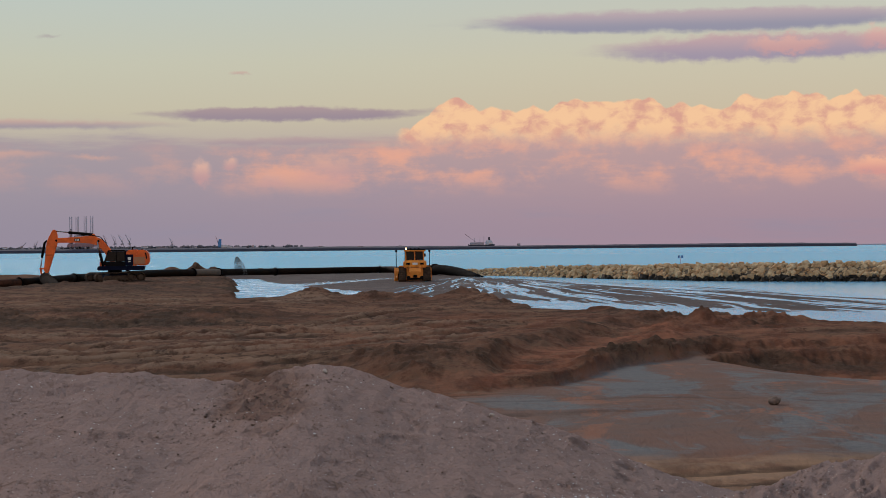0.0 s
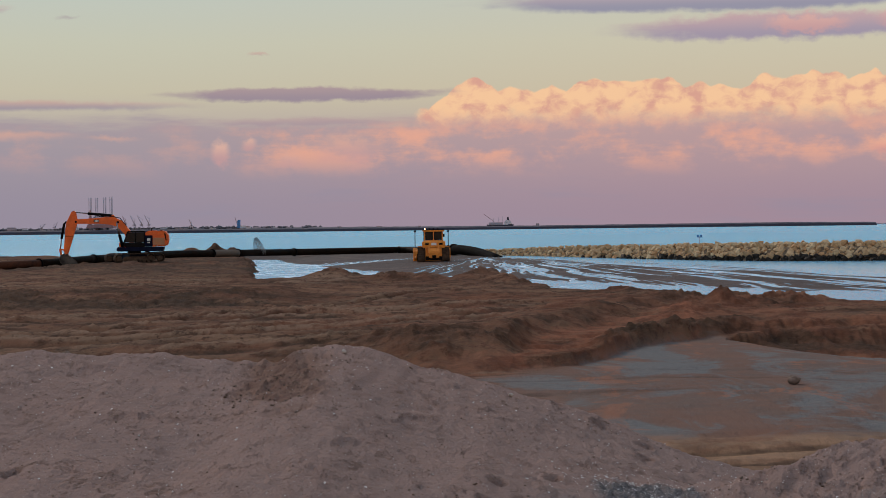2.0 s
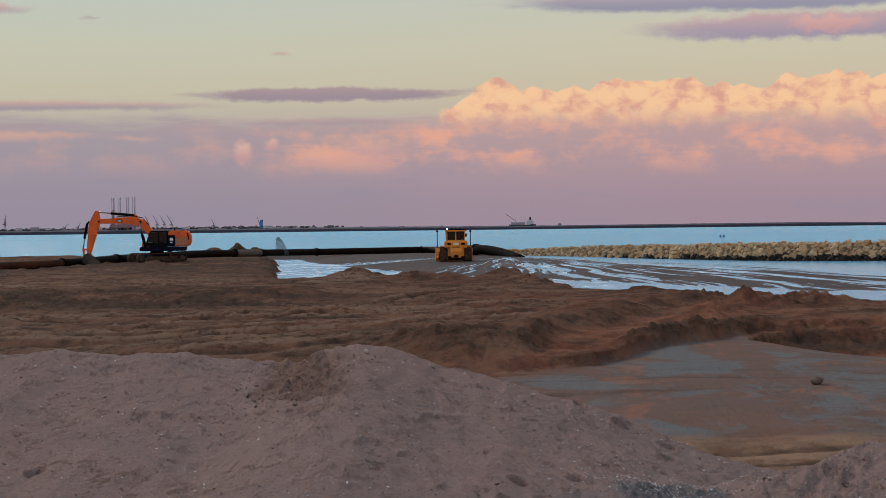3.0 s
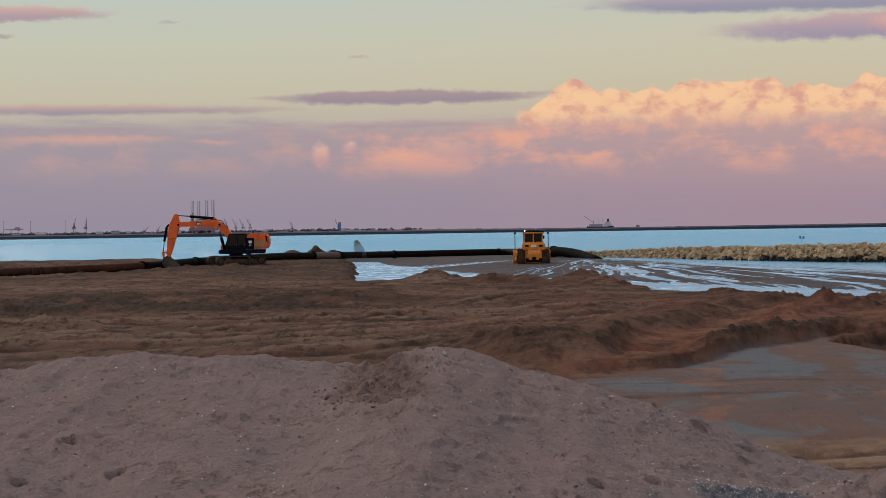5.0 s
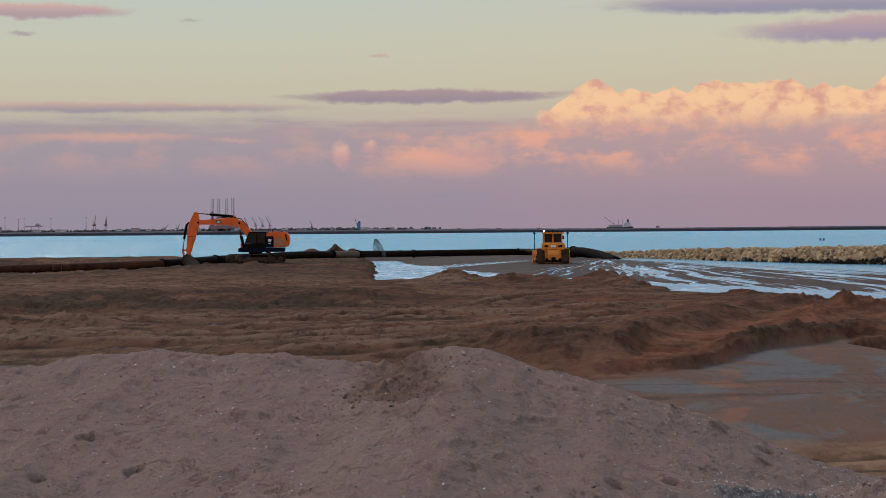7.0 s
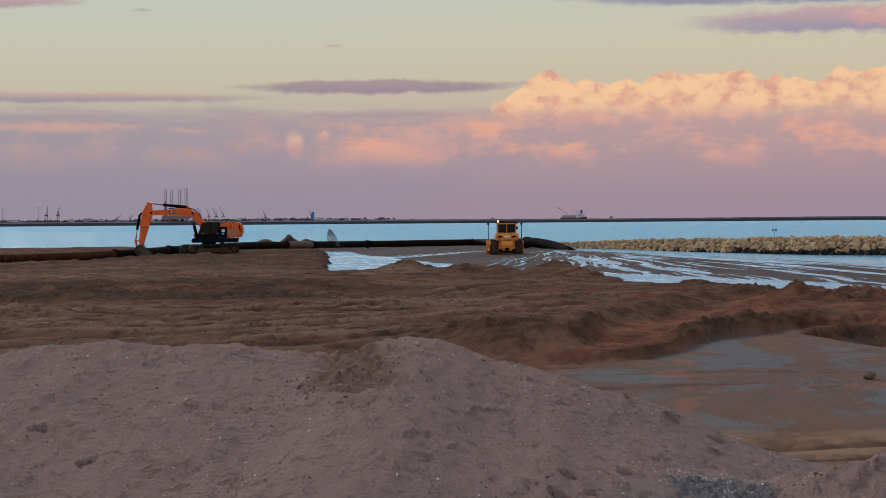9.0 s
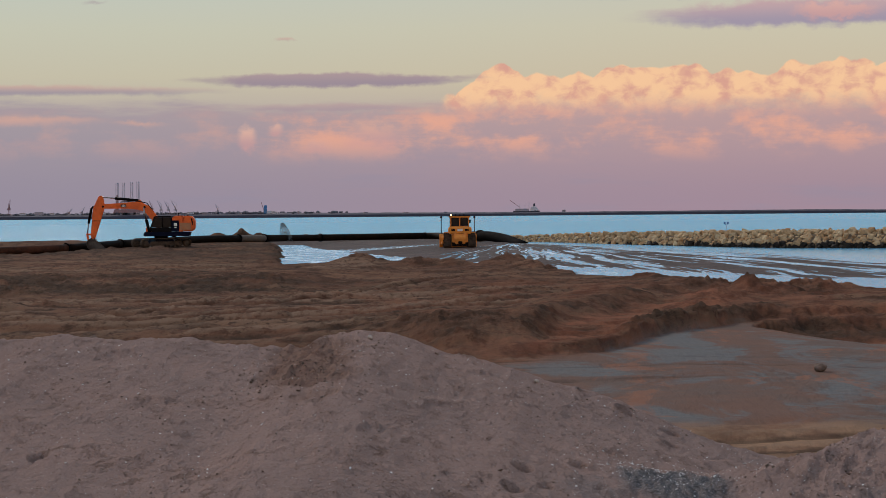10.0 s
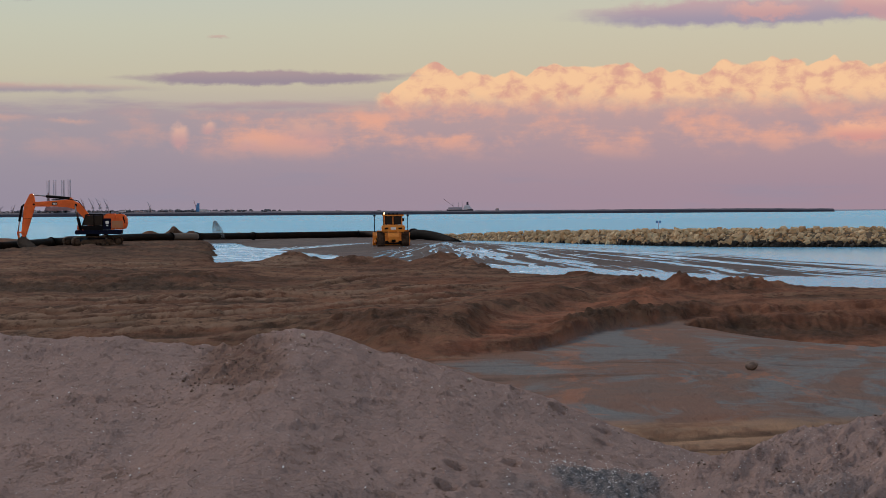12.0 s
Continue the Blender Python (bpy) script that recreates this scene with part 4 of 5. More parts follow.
    for k in range(3):
        up("badge_bar", block(3.85 + 0.15 * k, 3.94 + 0.15 * k, 0.378, 0.384, 4.56, 4.76, 0.0), M_WHITE, boom)
    up("pivot_pin", tube([(1.75, -0.42, 4.5), (1.75, 0.42, 4.5)], 0.13, 14), M_BLACK, boom)
    up("pivot_pin", tube([(6.3, -0.42, 4.6), (6.3, 0.42, 4.6)], 0.12, 14), M_BLACK, boom)
    up("hose", tube([(0.7, 0.2, 3.9), (1.5, 0.2, 4.95), (2.6, 0.2, 5.2), (4.4, 0.2, 5.08)], 0.05, 8), M_BLACK, boom)
    for y in (-0.55, 0.55):
        up("boom_cylinder", tube([(1.25, y, 1.75), (1.6, y, 3.1)], 0.13, 14), M_BLACK)
        up("boom_rod", tube([(1.6, y, 3.1), (1.85, y, 4.45)], 0.075, 12), M_CHROME)
    up("stick_cylinder", tube([(2.3, 0, 5.2), (2.5, 0, 5.24), (5.0, 0, 5.5)], [0.11, 0.16, 0.16], 14), M_BLACK)
    up("stick_rod", tube([(5.0, 0, 5.5), (6.45, 0, 5.66)], 0.07, 12), M_CHROME)
    up("cylinder_bracket", prism([(2.0, 5.0), (2.6, 5.0), (2.4, 5.32), (2.2, 5.32)], -0.15, 0.15, 0.02), M_ORANGE)
    stick = up("stick", prism([(6.1, 4.5), (6.3, 4.15), (7.12, 1.3), (7.25, 1.05), (7.55, 1.05), (7.68, 1.4), (7.5, 3.2), (7.35, 4.5), (6.75, 5.74), (6.45, 5.82), (6.25, 5.5)], -0.28, 0.28, 0.05), M_ORANGE, ex, "orange stick hanging down")
    up("band", prism([(6.62, 3.0), (7.54, 3.0), (7.53, 3.06), (6.60, 3.06)], -0.30, 0.30, 0.01), M_BLACK, stick)
    up("bucket_cylinder", tube([(7.35, 0, 4.65), (7.6, 0, 4.35), (7.9, 0, 2.75)], [0.09, 0.14, 0.14], 14), M_BLACK)
    up("bucket_rod", tube([(7.9, 0, 2.75), (8.06, 0, 1.55)], 0.065, 12), M_CHROME)
    up("link", prism([(7.95, 1.62), (8.18, 1.62), (8.10, 1.2), (8.0, 0.75), (7.8, 0.75), (7.9, 1.2)], -0.25, 0.25, 0.03), M_ORANGE)
    up("link", prism([(7.3, 1.42), (8.1, 1.5), (8.12, 1.66), (7.3, 1.6)], -0.3, 0.3, 0.03), M_ORANGE)
    up("bucket_ear", prism([(7.2, 1.2), (7.5, 1.25), (7.9, 0.95), (7.2, 0.7)], -0.2, 0.2, 0.02), M_BLACK)
    bucket = up("bucket", prism([(7.15, 1.05), (7.9, 1.0), (8.15, 0.55), (7.95, 0.0), (7.3, -0.30), (6.3, -0.36), (5.7, -0.18), (5.75, -0.08), (6.45, -0.12), (7.15, 0.02), (7.65, 0.35), (7.55, 0.75), (7.05, 0.8)], -0.8, 0.8, 0.03), M_STEEL, ex, "worn grey digging bucket")
    for y in (-0.8, 0.77):
        up("side_plate", prism([(7.2, 0.95), (7.9, 0.95), (8.1, 0.5), (7.9, 0.0), (7.2, -0.28), (6.0, -0.25), (6.4, 0.25)], y, y + 0.03, 0.0), M_STEEL, bucket)
    for k in range(5):
        y = -0.7 + 0.35 * k
        up("tooth", prism([(5.75, -0.2), (5.4, -0.22), (5.75, -0.08)], y - 0.06, y + 0.06, 0.0), M_STEEL, bucket)
    return ex


# ---- bulldozer ----
def bulldozer(m):
    dz = thing("bulldozer", m, "yellow crawler bulldozer seen from behind on wet sand", "bulldozer")
    tri = [(-1.75, 0.35), (-1.6, 0.12), (-1.35, 0.03), (1.45, 0.03), (1.72, 0.12), (1.88, 0.38), (1.8, 0.62), (1.55, 0.8), (-0.2, 1.45), (-0.55, 1.62), (-0.95, 1.6), (-1.2, 1.42), (-1.35, 1.15)]
    for y0 in (-1.72, 0.92):
        part("track", track_belt(tri, y0, y0 + 0.8, 0.22), M_MUD, dz, "mud-caked crawler track")
        part("track_frame", prism([(-1.3, 0.2), (1.45, 0.2), (1.5, 0.6), (-0.6, 0.8), (-1.2, 0.6)], y0 + 0.15, y0 + 0.65, 0.05), M_YELLOW, dz)
        part("sprocket", tube([(-0.75, y0 + 0.02, 1.12), (-0.75, y0 + 0.78, 1.12)], 0.36, 20), M_MUD, dz)
        part("final_drive", tube([(-0.75, y0 + (0.78 if y0 > 0 else -0.12), 1.12), (-0.75, y0 + (0.92 if y0 > 0 else 0.02), 1.12)], [0.26, 0.18], 18), M_YELLOW, dz)
        for x in (-1.4, 1.5):
            part("idler", tube([(x, y0 + 0.1, 0.4), (x, y0 + 0.7, 0.4)], 0.27, 18), M_MUD, dz)
        part("fender", prism([(-1.0, 1.62), (0.4, 1.55), (0.4, 1.62), (-1.0, 1.72)], y0, y0 + 0.8, 0.02), M_YELLOW, dz)
    part("hull", prism([(-1.7, 0.55), (1.6, 0.55), (1.9, 1.0), (1.9, 1.5), (-1.7, 1.5)], -0.88, 0.88, 0.06), M_YELLOW, dz)
    part("hood", prism([(0.35, 1.45), (2.0, 1.45), (2.05, 2.1), (1.85, 2.22), (0.35, 2.38)], -0.55, 0.55, 0.07), M_YELLOW, dz)
    part("radiator_guard", block(2.0, 2.2, -0.6, 0.6, 0.9, 2.15, 0.05), M_YELLOW, dz)
    part("exhaust_stack", tube([(1.1, 0.3, 2.25), (1.1, 0.3, 3.0), (1.05, 0.3, 3.12)], 0.09, 12), M_BLACK, dz)
    part("air_intake", tube([(0.75, -0.3, 2.3), (0.75, -0.3, 2.75)], [0.09, 0.14], 12), M_BLACK, dz)
    tank = part("fuel_tank", prism([(-2.0, 1.55), (-1.3, 1.5), (-1.2, 2.25), (-1.85, 2.3), (-2.05, 2.1)], -1.25, 1.25, 0.09), M_YELLOW, dz, "rounded yellow rear fuel tank")
    part("plate", block(-2.09, -2.06, -0.28, 0.28, 1.82, 2.08, 0.0), M_WHITE, tank, "pale rear plate")
    for y in (-0.95, 0.55):
        part("rear_vent", block(-2.08, -2.04, y, y + 0.4, 1.85, 2.05, 0.0), M_BLACK, tank)
    part("rear_housing", prism([(-2.25, 0.45), (-1.6, 0.4), (-1.6, 1.5), (-2.05, 1.5), (-2.3, 1.1)], -0.55, 0.55, 0.06), M_YELLOW, dz)
    # added black block standing in for the shaded gap between the tracks
    part("dark_gap_block", block(-2.0, -1.2, -0.86, 0.86, 0.22, 0.62, 0.03), M_BLACK, dz)
    part("drawbar", block(-2.5, -2.2, -0.22, 0.22, 0.45, 0.75, 0.04), M_BLACK, dz)
    for y in (-0.62, 0.42):
        part("rear_leg", prism([(-2.3, 1.0), (-1.9, 1.0), (-1.8, 1.7), (-2.05, 1.7)], y, y + 0.2, 0.03), M_YELLOW, dz)
    cab = part("cab", block(-1.35, 0.4, -1.0, 1.0, 1.6, 2.35, 0.05), M_YELLOW, dz, "operator cab with dark glazing")
    for x in (-1.3, 0.3):
        for y in (-0.96, 0.0, 0.96):
            part("post", block(x - 0.06, x + 0.06, y - 0.06, y + 0.06, 2.3, 3.38, 0.02), M_YELLOW if x < 0 else M_BLACK, cab)
    part("roof", prism([(-1.5, 3.36), (0.55, 3.36), (0.5, 3.5), (-1.42, 3.52)], -1.15, 1.15, 0.05), M_BLACK, cab)
    part("roof_bar", block(-1.62, -1.46, -1.18, 1.18, 3.28, 3.42, 0.03), M_YELLOW, cab)
    part("rear_window", block(-1.31, -1.295, -0.90, 0.90, 2.38, 3.32, 0.0), M_GLASS, cab)
    part("front_window", block(0.29, 0.305, -0.90, 0.90, 2.38, 3.32, 0.0), M_GLASS, cab)
    for y in (-0.98, 0.965):
        part("side_window", block(-1.22, 0.22, y, y + 0.015, 2.38, 3.32, 0.0), M_GLASS, cab)
    part("mullion", block(-1.33, -1.28, -0.03, 0.03, 2.36, 3.34, 0.0), M_BLACK, cab)
    part("seat", prism([(-0.75, 2.3), (-0.2, 2.3), (-0.2, 2.5), (-0.6, 2.55), (-0.7, 3.05), (-0.82, 3.05)], -0.25, 0.25, 0.05), M_BLACK, cab)
    part("mirror", block(-0.9, -0.8, -1.22, -1.0, 2.7, 3.05, 0.02), M_BLACK, cab)
    part("beacon_lamp", tube([(-1.45, 0.95, 3.48), (-1.45, 0.95, 3.58), (-1.45, 0.95, 3.68)], [0.06, 0.06, 0.04], 12), M_LAMP, cab, "lit warm-white beacon lamp")
    for y in (-0.45, 0.0, 0.45):
        part("work_lamp", tube([(-1.55, y, 3.58), (-1.44, y, 3.58)], 0.08, 12), M_BLACK, cab)
    blade = part("blade", prism([(3.35, 0.05), (3.55, 0.0), (3.42, 0.5), (3.40, 1.0), (3.52, 1.45), (3.4, 1.5), (3.2, 1.1), (3.2, 0.45)], -2.05, 2.05, 0.03), M_YELLOW, dz, "wide yellow pushing blade")
    part("cutting_edge", prism([(3.4, -0.05), (3.62, -0.06), (3.5, 0.22), (3.42, 0.22)], -2.05, 2.05, 0.01), M_STEEL, blade)
    for y in (-2.05, 2.0):
        part("end_plate", prism([(3.2, 0.05), (3.75, 0.0), (3.7, 1.2), (3.45, 1.5), (3.2, 1.1)], y, y + 0.05, 0.01), M_YELLOW, blade)
    for y in (-1.92, 1.75):
        part("push_arm", prism([(-0.4, 0.45), (3.3, 0.3), (3.3, 0.55), (-0.4, 0.72)], y, y + 0.16, 0.03), M_YELLOW, dz)
        part("mast", tube([(3.45, y + 0.08, 1.45), (3.45, y + 0.08, 3.25)], 0.045, 10), M_BLACK, blade, "thin black guidance mast")
        part("receiver", tube([(3.45, y + 0.08, 3.22), (3.45, y + 0.08, 3.3), (3.45, y + 0.08, 3.42)], [0.09, 0.14, 0.1], 14), M_BLACK, blade)
    for y in (-0.62, 0.62):
        part("lift_cylinder", tube([(1.7, y, 2.35), (3.25, y * 1.2, 0.9)], 0.09, 12), M_BLACK, dz)
    return dz


M_GLASS = plain("dark_cab_glass", (0.006, 0.007, 0.008), (0.010, 0.011, 0.012), 0.10, 0, 2.0, 0.0, spec=0.15)
M_DECAL = plain("dark_decal", (0.02, 0.016, 0.014), (0.03, 0.024, 0.02), 0.5, 0, 2.0, 0.0)
M_LAMP, ln, lb = material("lit_lamp", 0.3)
lb.inputs["Base Color"].default_value = (1, 0.8, 0.5, 1)
lb.inputs["Emission Color"].default_value = (1.0, 0.62, 0.30, 1)
lb.inputs["Emission Strength"].default_value = 6.0


def floor_at(x, y):
    return float(ground_height(np.array([float(x)]), np.array([float(y)]))[0][0])


excavator(pose(-40.3, 214.0, floor_at(-40.3, 214.0) - 0.05, 0, 0, 212), -25)
bulldozer(pose(-7.25, 212.0, floor_at(-7.25, 212.0) - 0.04, 0, 0, 94.5))

# ---- discharge pipeline ----
LINE = [(-92, 188, 0.95), (-62, 205, 1.22), (-50.4, 208, 1.5), (-47, 222, 1.78), (-41.1, 245, 2.02), (-28.4, 270, 1.77), (-13.2, 280, 1.83), (-9.0, 264, 1.85)]


def along(line, a, c, n):
    """n + 1 points of the line between two shares of its length, rounded at the bends."""
    v = [Vector(p) for p in line]
    cum = [0]
    for p, q in zip(v, v[1:]):
        cum.append(cum[-1] + (q - p).length)
    res = []
    for i in range(n + 1):
        s = cum[-1] * (a + (c - a) * i / n)
        acc = Vector()
        for off in (-3, -1.5, 0, 1.5, 3):
            w = min(max(s + off, 0), cum[-1])
            acc += Vector([float(np.interp(w, cum, [p[k] for p in v])) for k in range(3)])
        res.append(acc / 5)
    return res


pipeline = thing("pipeline", pose(0, 0, 0), "long rusty steel dredging pipeline lying on the sand", "pipeline")
cuts = [0, 0.12, 0.242, 0.248, 0.33, 0.42, 0.52, 0.63, 0.67, 0.76, 0.88, 1.0]
for k, (a, c) in enumerate(zip(cuts, cuts[1:])):
    mat = (M_RUST, M_RUST, M_RUST, M_RUST, M_DARKPIPE, M_DARKPIPE, M_DARKPIPE, M_BEIGEPIPE, M_DARKPIPE, M_DARKPIPE, M_DARKPIPE)[k]
    part("pipe", tube(along(LINE, a, c, 10), 0.45, 24), mat, pipeline, "sand-coated pipe length" if mat is M_BEIGEPIPE else "")
    e = along(LINE, a, c, 40)
    for p, q in ((e[0], e[1]), (e[-2], e[-1])):
        d = (q - p).normalized()
        base = p if p is e[0] else q
        part("flange", tube([base - d * 0.07, base + d * 0.07], 0.58, 24), (M_BEIGEPIPE if k == 2 else M_RUST) if k < 4 else M_BLACK, pipeline)
hose_line = [(-9.0, 264, 1.85), (-7.4, 256, 2.0), (-5.9, 250, 2.1), (-4.6, 248, 2.06), (-3.6, 246, 1.92), (-2.6, 244, 1.72), (-1.8, 242, 1.5), (-0.8, 239.5, 1.18), (0.1, 237, 0.85)]
hose = tagged(part("discharge_hose", tube(hose_line, [0.5, 0.58, 0.62, 0.62, 0.62, 0.62, 0.6, 0.58, 0.56], 24), M_BLACKPIPE),
              "thick black rubber discharge hose drooping to the sand", "hose")
part("collar", tube([Vector(hose_line[2]) - Vector((0.1, -0.5, 0)), Vector(hose_line[2]) + Vector((0.1, -0.1, 0))], 0.74, 22), M_BLACK, hose)

# leak: a fountain of grey droplets over the pipe
rnd = random.Random(4)
b = bmesh.new()
for k in range(2200):
    h = rnd.random()
    ang, rad = rnd.random() * 6.283, (0.12 + 0.85 * math.sin(math.pi * min(1, 0.25 + 0.75 * h)) ** 0.7) * math.sqrt(rnd.random()) * 0.85
    c = Vector((-32.2 - 0.7 * h + rad * math.cos(ang), 262.5 + rad * math.sin(ang), 1.7 + 2.2 * h - 0.5 * rad * rad))
    s = rnd.uniform(0.010, 0.035)
    vs = [b.verts.new(c + Vector(v) * s) for v in ((1, 0, 0), (-0.5, 0.8, 0), (-0.5, -0.8, 0), (0, 0, 1.6), (0, 0, -1.4))]
    for f in ((0, 1, 3), (1, 2, 3), (2, 0, 3), (1, 0, 4), (2, 1, 4), (0, 2, 4)):
        b.faces.new([vs[i] for i in f])
tagged(part("water_spray", b, M_SPRAY), "grey spray of water leaking up from the pipeline", "water spray", kind="stuff")

# ---- breakwater of armour stones ----
def stone_mesh(seed, mat, squash=0.8):
    r = random.Random(seed)
    b = bmesh.new()
    bmesh.ops.create_icosphere(b, subdivisions=1, radius=0.5)
    for v in b.verts:
        v.co *= 0.80 + 0.45 * r.random()
        v.co.x *= 1.2
        v.co.z *= squash
    cut = [Vector((r.uniform(-1, 1), r.uniform(-1, 1), r.uniform(-1, 1))).normalized() for _ in range(10)]
    for c in cut:
        for v in b.verts:
            over = v.co.dot(c) - 0.29
            if over > 0:
                v.co -= c * over
    me = bpy.data.meshes.new("stone")
    b.to_mesh(me)
    b.free()
    me.materials.append(mat)
    return me


def bw_line(s):
    x = -3 + s
    return x, float(np.interp(x, [-3, 4, 14, 24, 34, 45, 60, 95], [252, 244, 228, 217, 211, 207, 203, 198])), float(np.interp(x, [-3, 4, 24, 45, 95], [1.9, 2.2, 2.65, 2.8, 2.9]))


breakwater = thing("breakwater", pose(0, 0, 0), "long breakwater of tan armour stones, dark at the waterline", "breakwater")
core = bmesh.new()
prev = None
for i in range(50):
    x, y, top = bw_line(i * 2.0)
    ring = [core.verts.new((x, y + dy, z)) for dy, z in ((-1.0, 0.2), (2.0, top - 0.3), (5.4, top - 0.3), (9.0, 0.2))]
    if prev:
        for k in range(3):
            core.faces.new((prev[k], ring[k], ring[k + 1], prev[k + 1]))
    prev = ring
part("core", core, M_CORE, breakwater)
dry = [stone_mesh(10 + k, M_STONE) for k in range(9)]
dark = [stone_mesh(40 + k, M_ALGAE) for k in range(4)]
r = random.Random(8)
loose = []
count = 0
for i in range(196):
    for row in range(10):
        s = i * 0.50 + r.uniform(-0.2, 0.2) + (row % 2) * 0.25
        x, y, top = bw_line(s)
        f = row / 7.0
        z = 0.70 + (top - 0.80) * min(f, 1) + r.uniform(-0.07, 0.07)
        yy = y - 0.4 + 3.0 * min(f, 1) + max(0, row - 7) * 0.8 + r.uniform(-0.2, 0.2)
        size = (0.72 + 0.60 * r.random() ** 1.6) * float(np.interp(x, [2, 12], [0.6, 1.0]))
        wetrow = z < np.interp(x, [8, 25], [1.1, 1.36]) + 0.14 * r.uniform(-1, 1) and x > 9
        me = r.choice(dark if wetrow else dry)
        m = Matrix.LocRotScale((x, yy, z), Euler((r.uniform(-0.6, 0.6), r.uniform(-0.6, 0.6), r.uniform(0, 6.28))), (size, size, size))
        if 14 < x < 46 and 0 < row < 8 and count < 300:
            st = new("stone", me)
            st.matrix_world = m
            st.parent = breakwater
            count += 1
        else:
            loose.append((me, m, wetrow))
verts, faces, kinds = [], [], []
for me, m, wetrow in loose:
    k0 = len(verts)
    verts += [m @ v.co for v in me.vertices]
    faces += [[k0 + i for i in p.vertices] for p in me.polygons]
    kinds += [int(wetrow)] * len(me.polygons)
rm = bpy.data.meshes.new("rubble")
rm.from_pydata(verts, [], faces)
rm.materials.append(M_STONE), rm.materials.append(M_ALGAE)
rm.polygons.foreach_set("material_index", kinds)
ro = new("rubble", rm)
ro.parent = breakwater
ro["kind"] = "stuff"

# ---- small things on the sand ----
def scatter(name, mat, places, sizes, flat, seed, label, category):
    """Many small bits as one mesh, half sunk into the mound."""
    rs = random.Random(seed)
    shapes = [stone_mesh(seed + k, mat, flat) for k in range(4)]
    vs, fs = [], []
    hs = mound_height(np.array([p[0] for p in places]), np.array([p[1] for p in places]))[0]
    for (px, py), h in zip(places, hs):
        me, sz = rs.choice(shapes), rs.uniform(*sizes) * (1 + 1.2 * rs.random() ** 6)
        m = Matrix.LocRotScale((px, py, float(h) + sz * flat * 0.25), Euler((rs.uniform(-0.5, 0.5), rs.uniform(-0.5, 0.5), rs.uniform(0, 6.28))), (sz * rs.uniform(0.8, 1.5), sz, sz))
        k0 = len(vs)
        vs += [m @ v.co for v in me.vertices]
        fs += [[k0 + i for i in p.vertices] for p in me.polygons]
    me = bpy.data.meshes.new(name)
    me.from_pydata(vs, [], fs)
    me.materials.append(mat)
    return tagged(new(name, me), label, category, kind="stuff")


rs = random.Random(21)
bits = [(rs.uniform(-7.6, 5.2), 14.6 + 7.3 * rs.random()) for _ in range(1500)] + [(rs.gauss(1.25, 0.35), rs.gauss(17.9, 0.45)) for _ in range(420)] + [(rs.uniform(1.8, 5.0), rs.uniform(15.5, 18.6)) for _ in range(300)]
scatter("shell_debris", M_SHELL, bits, (0.008, 0.016), 0.5, 60, "tiny white shell fragments strewn over the sand", "shell bits")
lumps = [(rs.uniform(-7.6, 5.2), 14.6 + 7.3 * rs.random()) for _ in range(420)] + [(rs.gauss(-2.3, 0.35), rs.gauss(19.9, 0.9)) for _ in range(260)] + [(rs.uniform(1.8, 5.0), rs.uniform(15.5, 18.4)) for _ in range(260)]
grit = [(rs.uniform(-7.6, 5.2), 14.4 + 7.5 * rs.random()) for _ in range(1900)]
scatter("sand_grit", M_CLOD, grit, (0.005, 0.014), 0.7, 90, "fine gravelly grit scattered on dry sand", "sand grit")
scatter("sand_clods", M_CLOD, lumps, (0.009, 0.024), 0.7, 80, "small crumbled clods of damp sand", "sand clods")


def lone_stone(x, y, z, size, mat, seed, label, flat=0.7):
    b = bmesh.new()
    b.from_mesh(stone_mesh(seed, mat, flat))
    bmesh.ops.subdivide_edges(b, edges=b.edges[:], cuts=1, use_grid_fill=True, smooth=0.5)
    for v in b.verts:
        v.co *= 1 + 0.12 * noise.noise(v.co * 5 + Vector((seed, 0, 0)))
    ob = part("rock", b, mat)
    ob.matrix_world = pose(x, y, z, 0, 0, seed * 37) @ Matrix.Diagonal((size, size, size, 1))
    return tagged(ob, label, "rock")


def mound_at(x, y):
    return float(mound_height(np.array([x]), np.array([y]))[0][0])


lone_stone(-1.72, 21.3, mound_at(-1.72, 21.3) + 0.02, 0.075, M_PALE, 3, "pale pebble resting on the dry sand mound")
lone_stone(0.10, 21.6, mound_at(0.10, 21.6) + 0.03, 0.07, M_PALE, 5, "whitish pebble on the mound's crest")
lone_stone(-4.93, 21.9, mound_at(-4.93, 21.9) + 0.04, 0.26, M_CLOD, 6, "brown clod of sand on the mound's crest", 0.5)
lone_stone(7.45, 50.0, floor_at(7.45, 50.0) + 0.10, 0.44, M_CLOD, 7, "dark muddy boulder lying on grey silt", 0.6)
lone_stone(-60.5, 197.5, floor_at(-60.5, 197.5) + 0.03, 0.4, M_PALE, 9, "small white stone lying by the pipeline", 0.35)

# ---- far shore: low land, mole, port cranes and ship, about 2.9 km away ----
FAR = 2900.0


def jagged(x0, x1, step, base, amp, seed, y, depth):
    """A long low bank with an uneven top."""
    xs = np.arange(x0, x1 + step, step)
    top = base(xs) + amp(xs) * (0.5 + 0.9 * fbm(xs / 22, xs * 0 + seed, 4, seed))
    b = bmesh.new()
    prev = None
    for x, t in zip(xs, top):
        ring = [b.verts.new((x, y, -1.0)), b.verts.new((x, y + 3, max(float(t) * 0.7, 0.9))), b.verts.new((x, y + 12, max(float(t), 1.0))), b.verts.new((x, y + depth, max(float(t), 1.0))), b.verts.new((x, y + depth + 10, -1.0))]
        if prev:
            for k in range(4):
                b.faces.new((prev[k], ring[k], ring[k + 1], prev[k + 1]))
        else:
            b.faces.new(ring)
        prev = ring
    b.faces.new(prev[::-1])
    return b


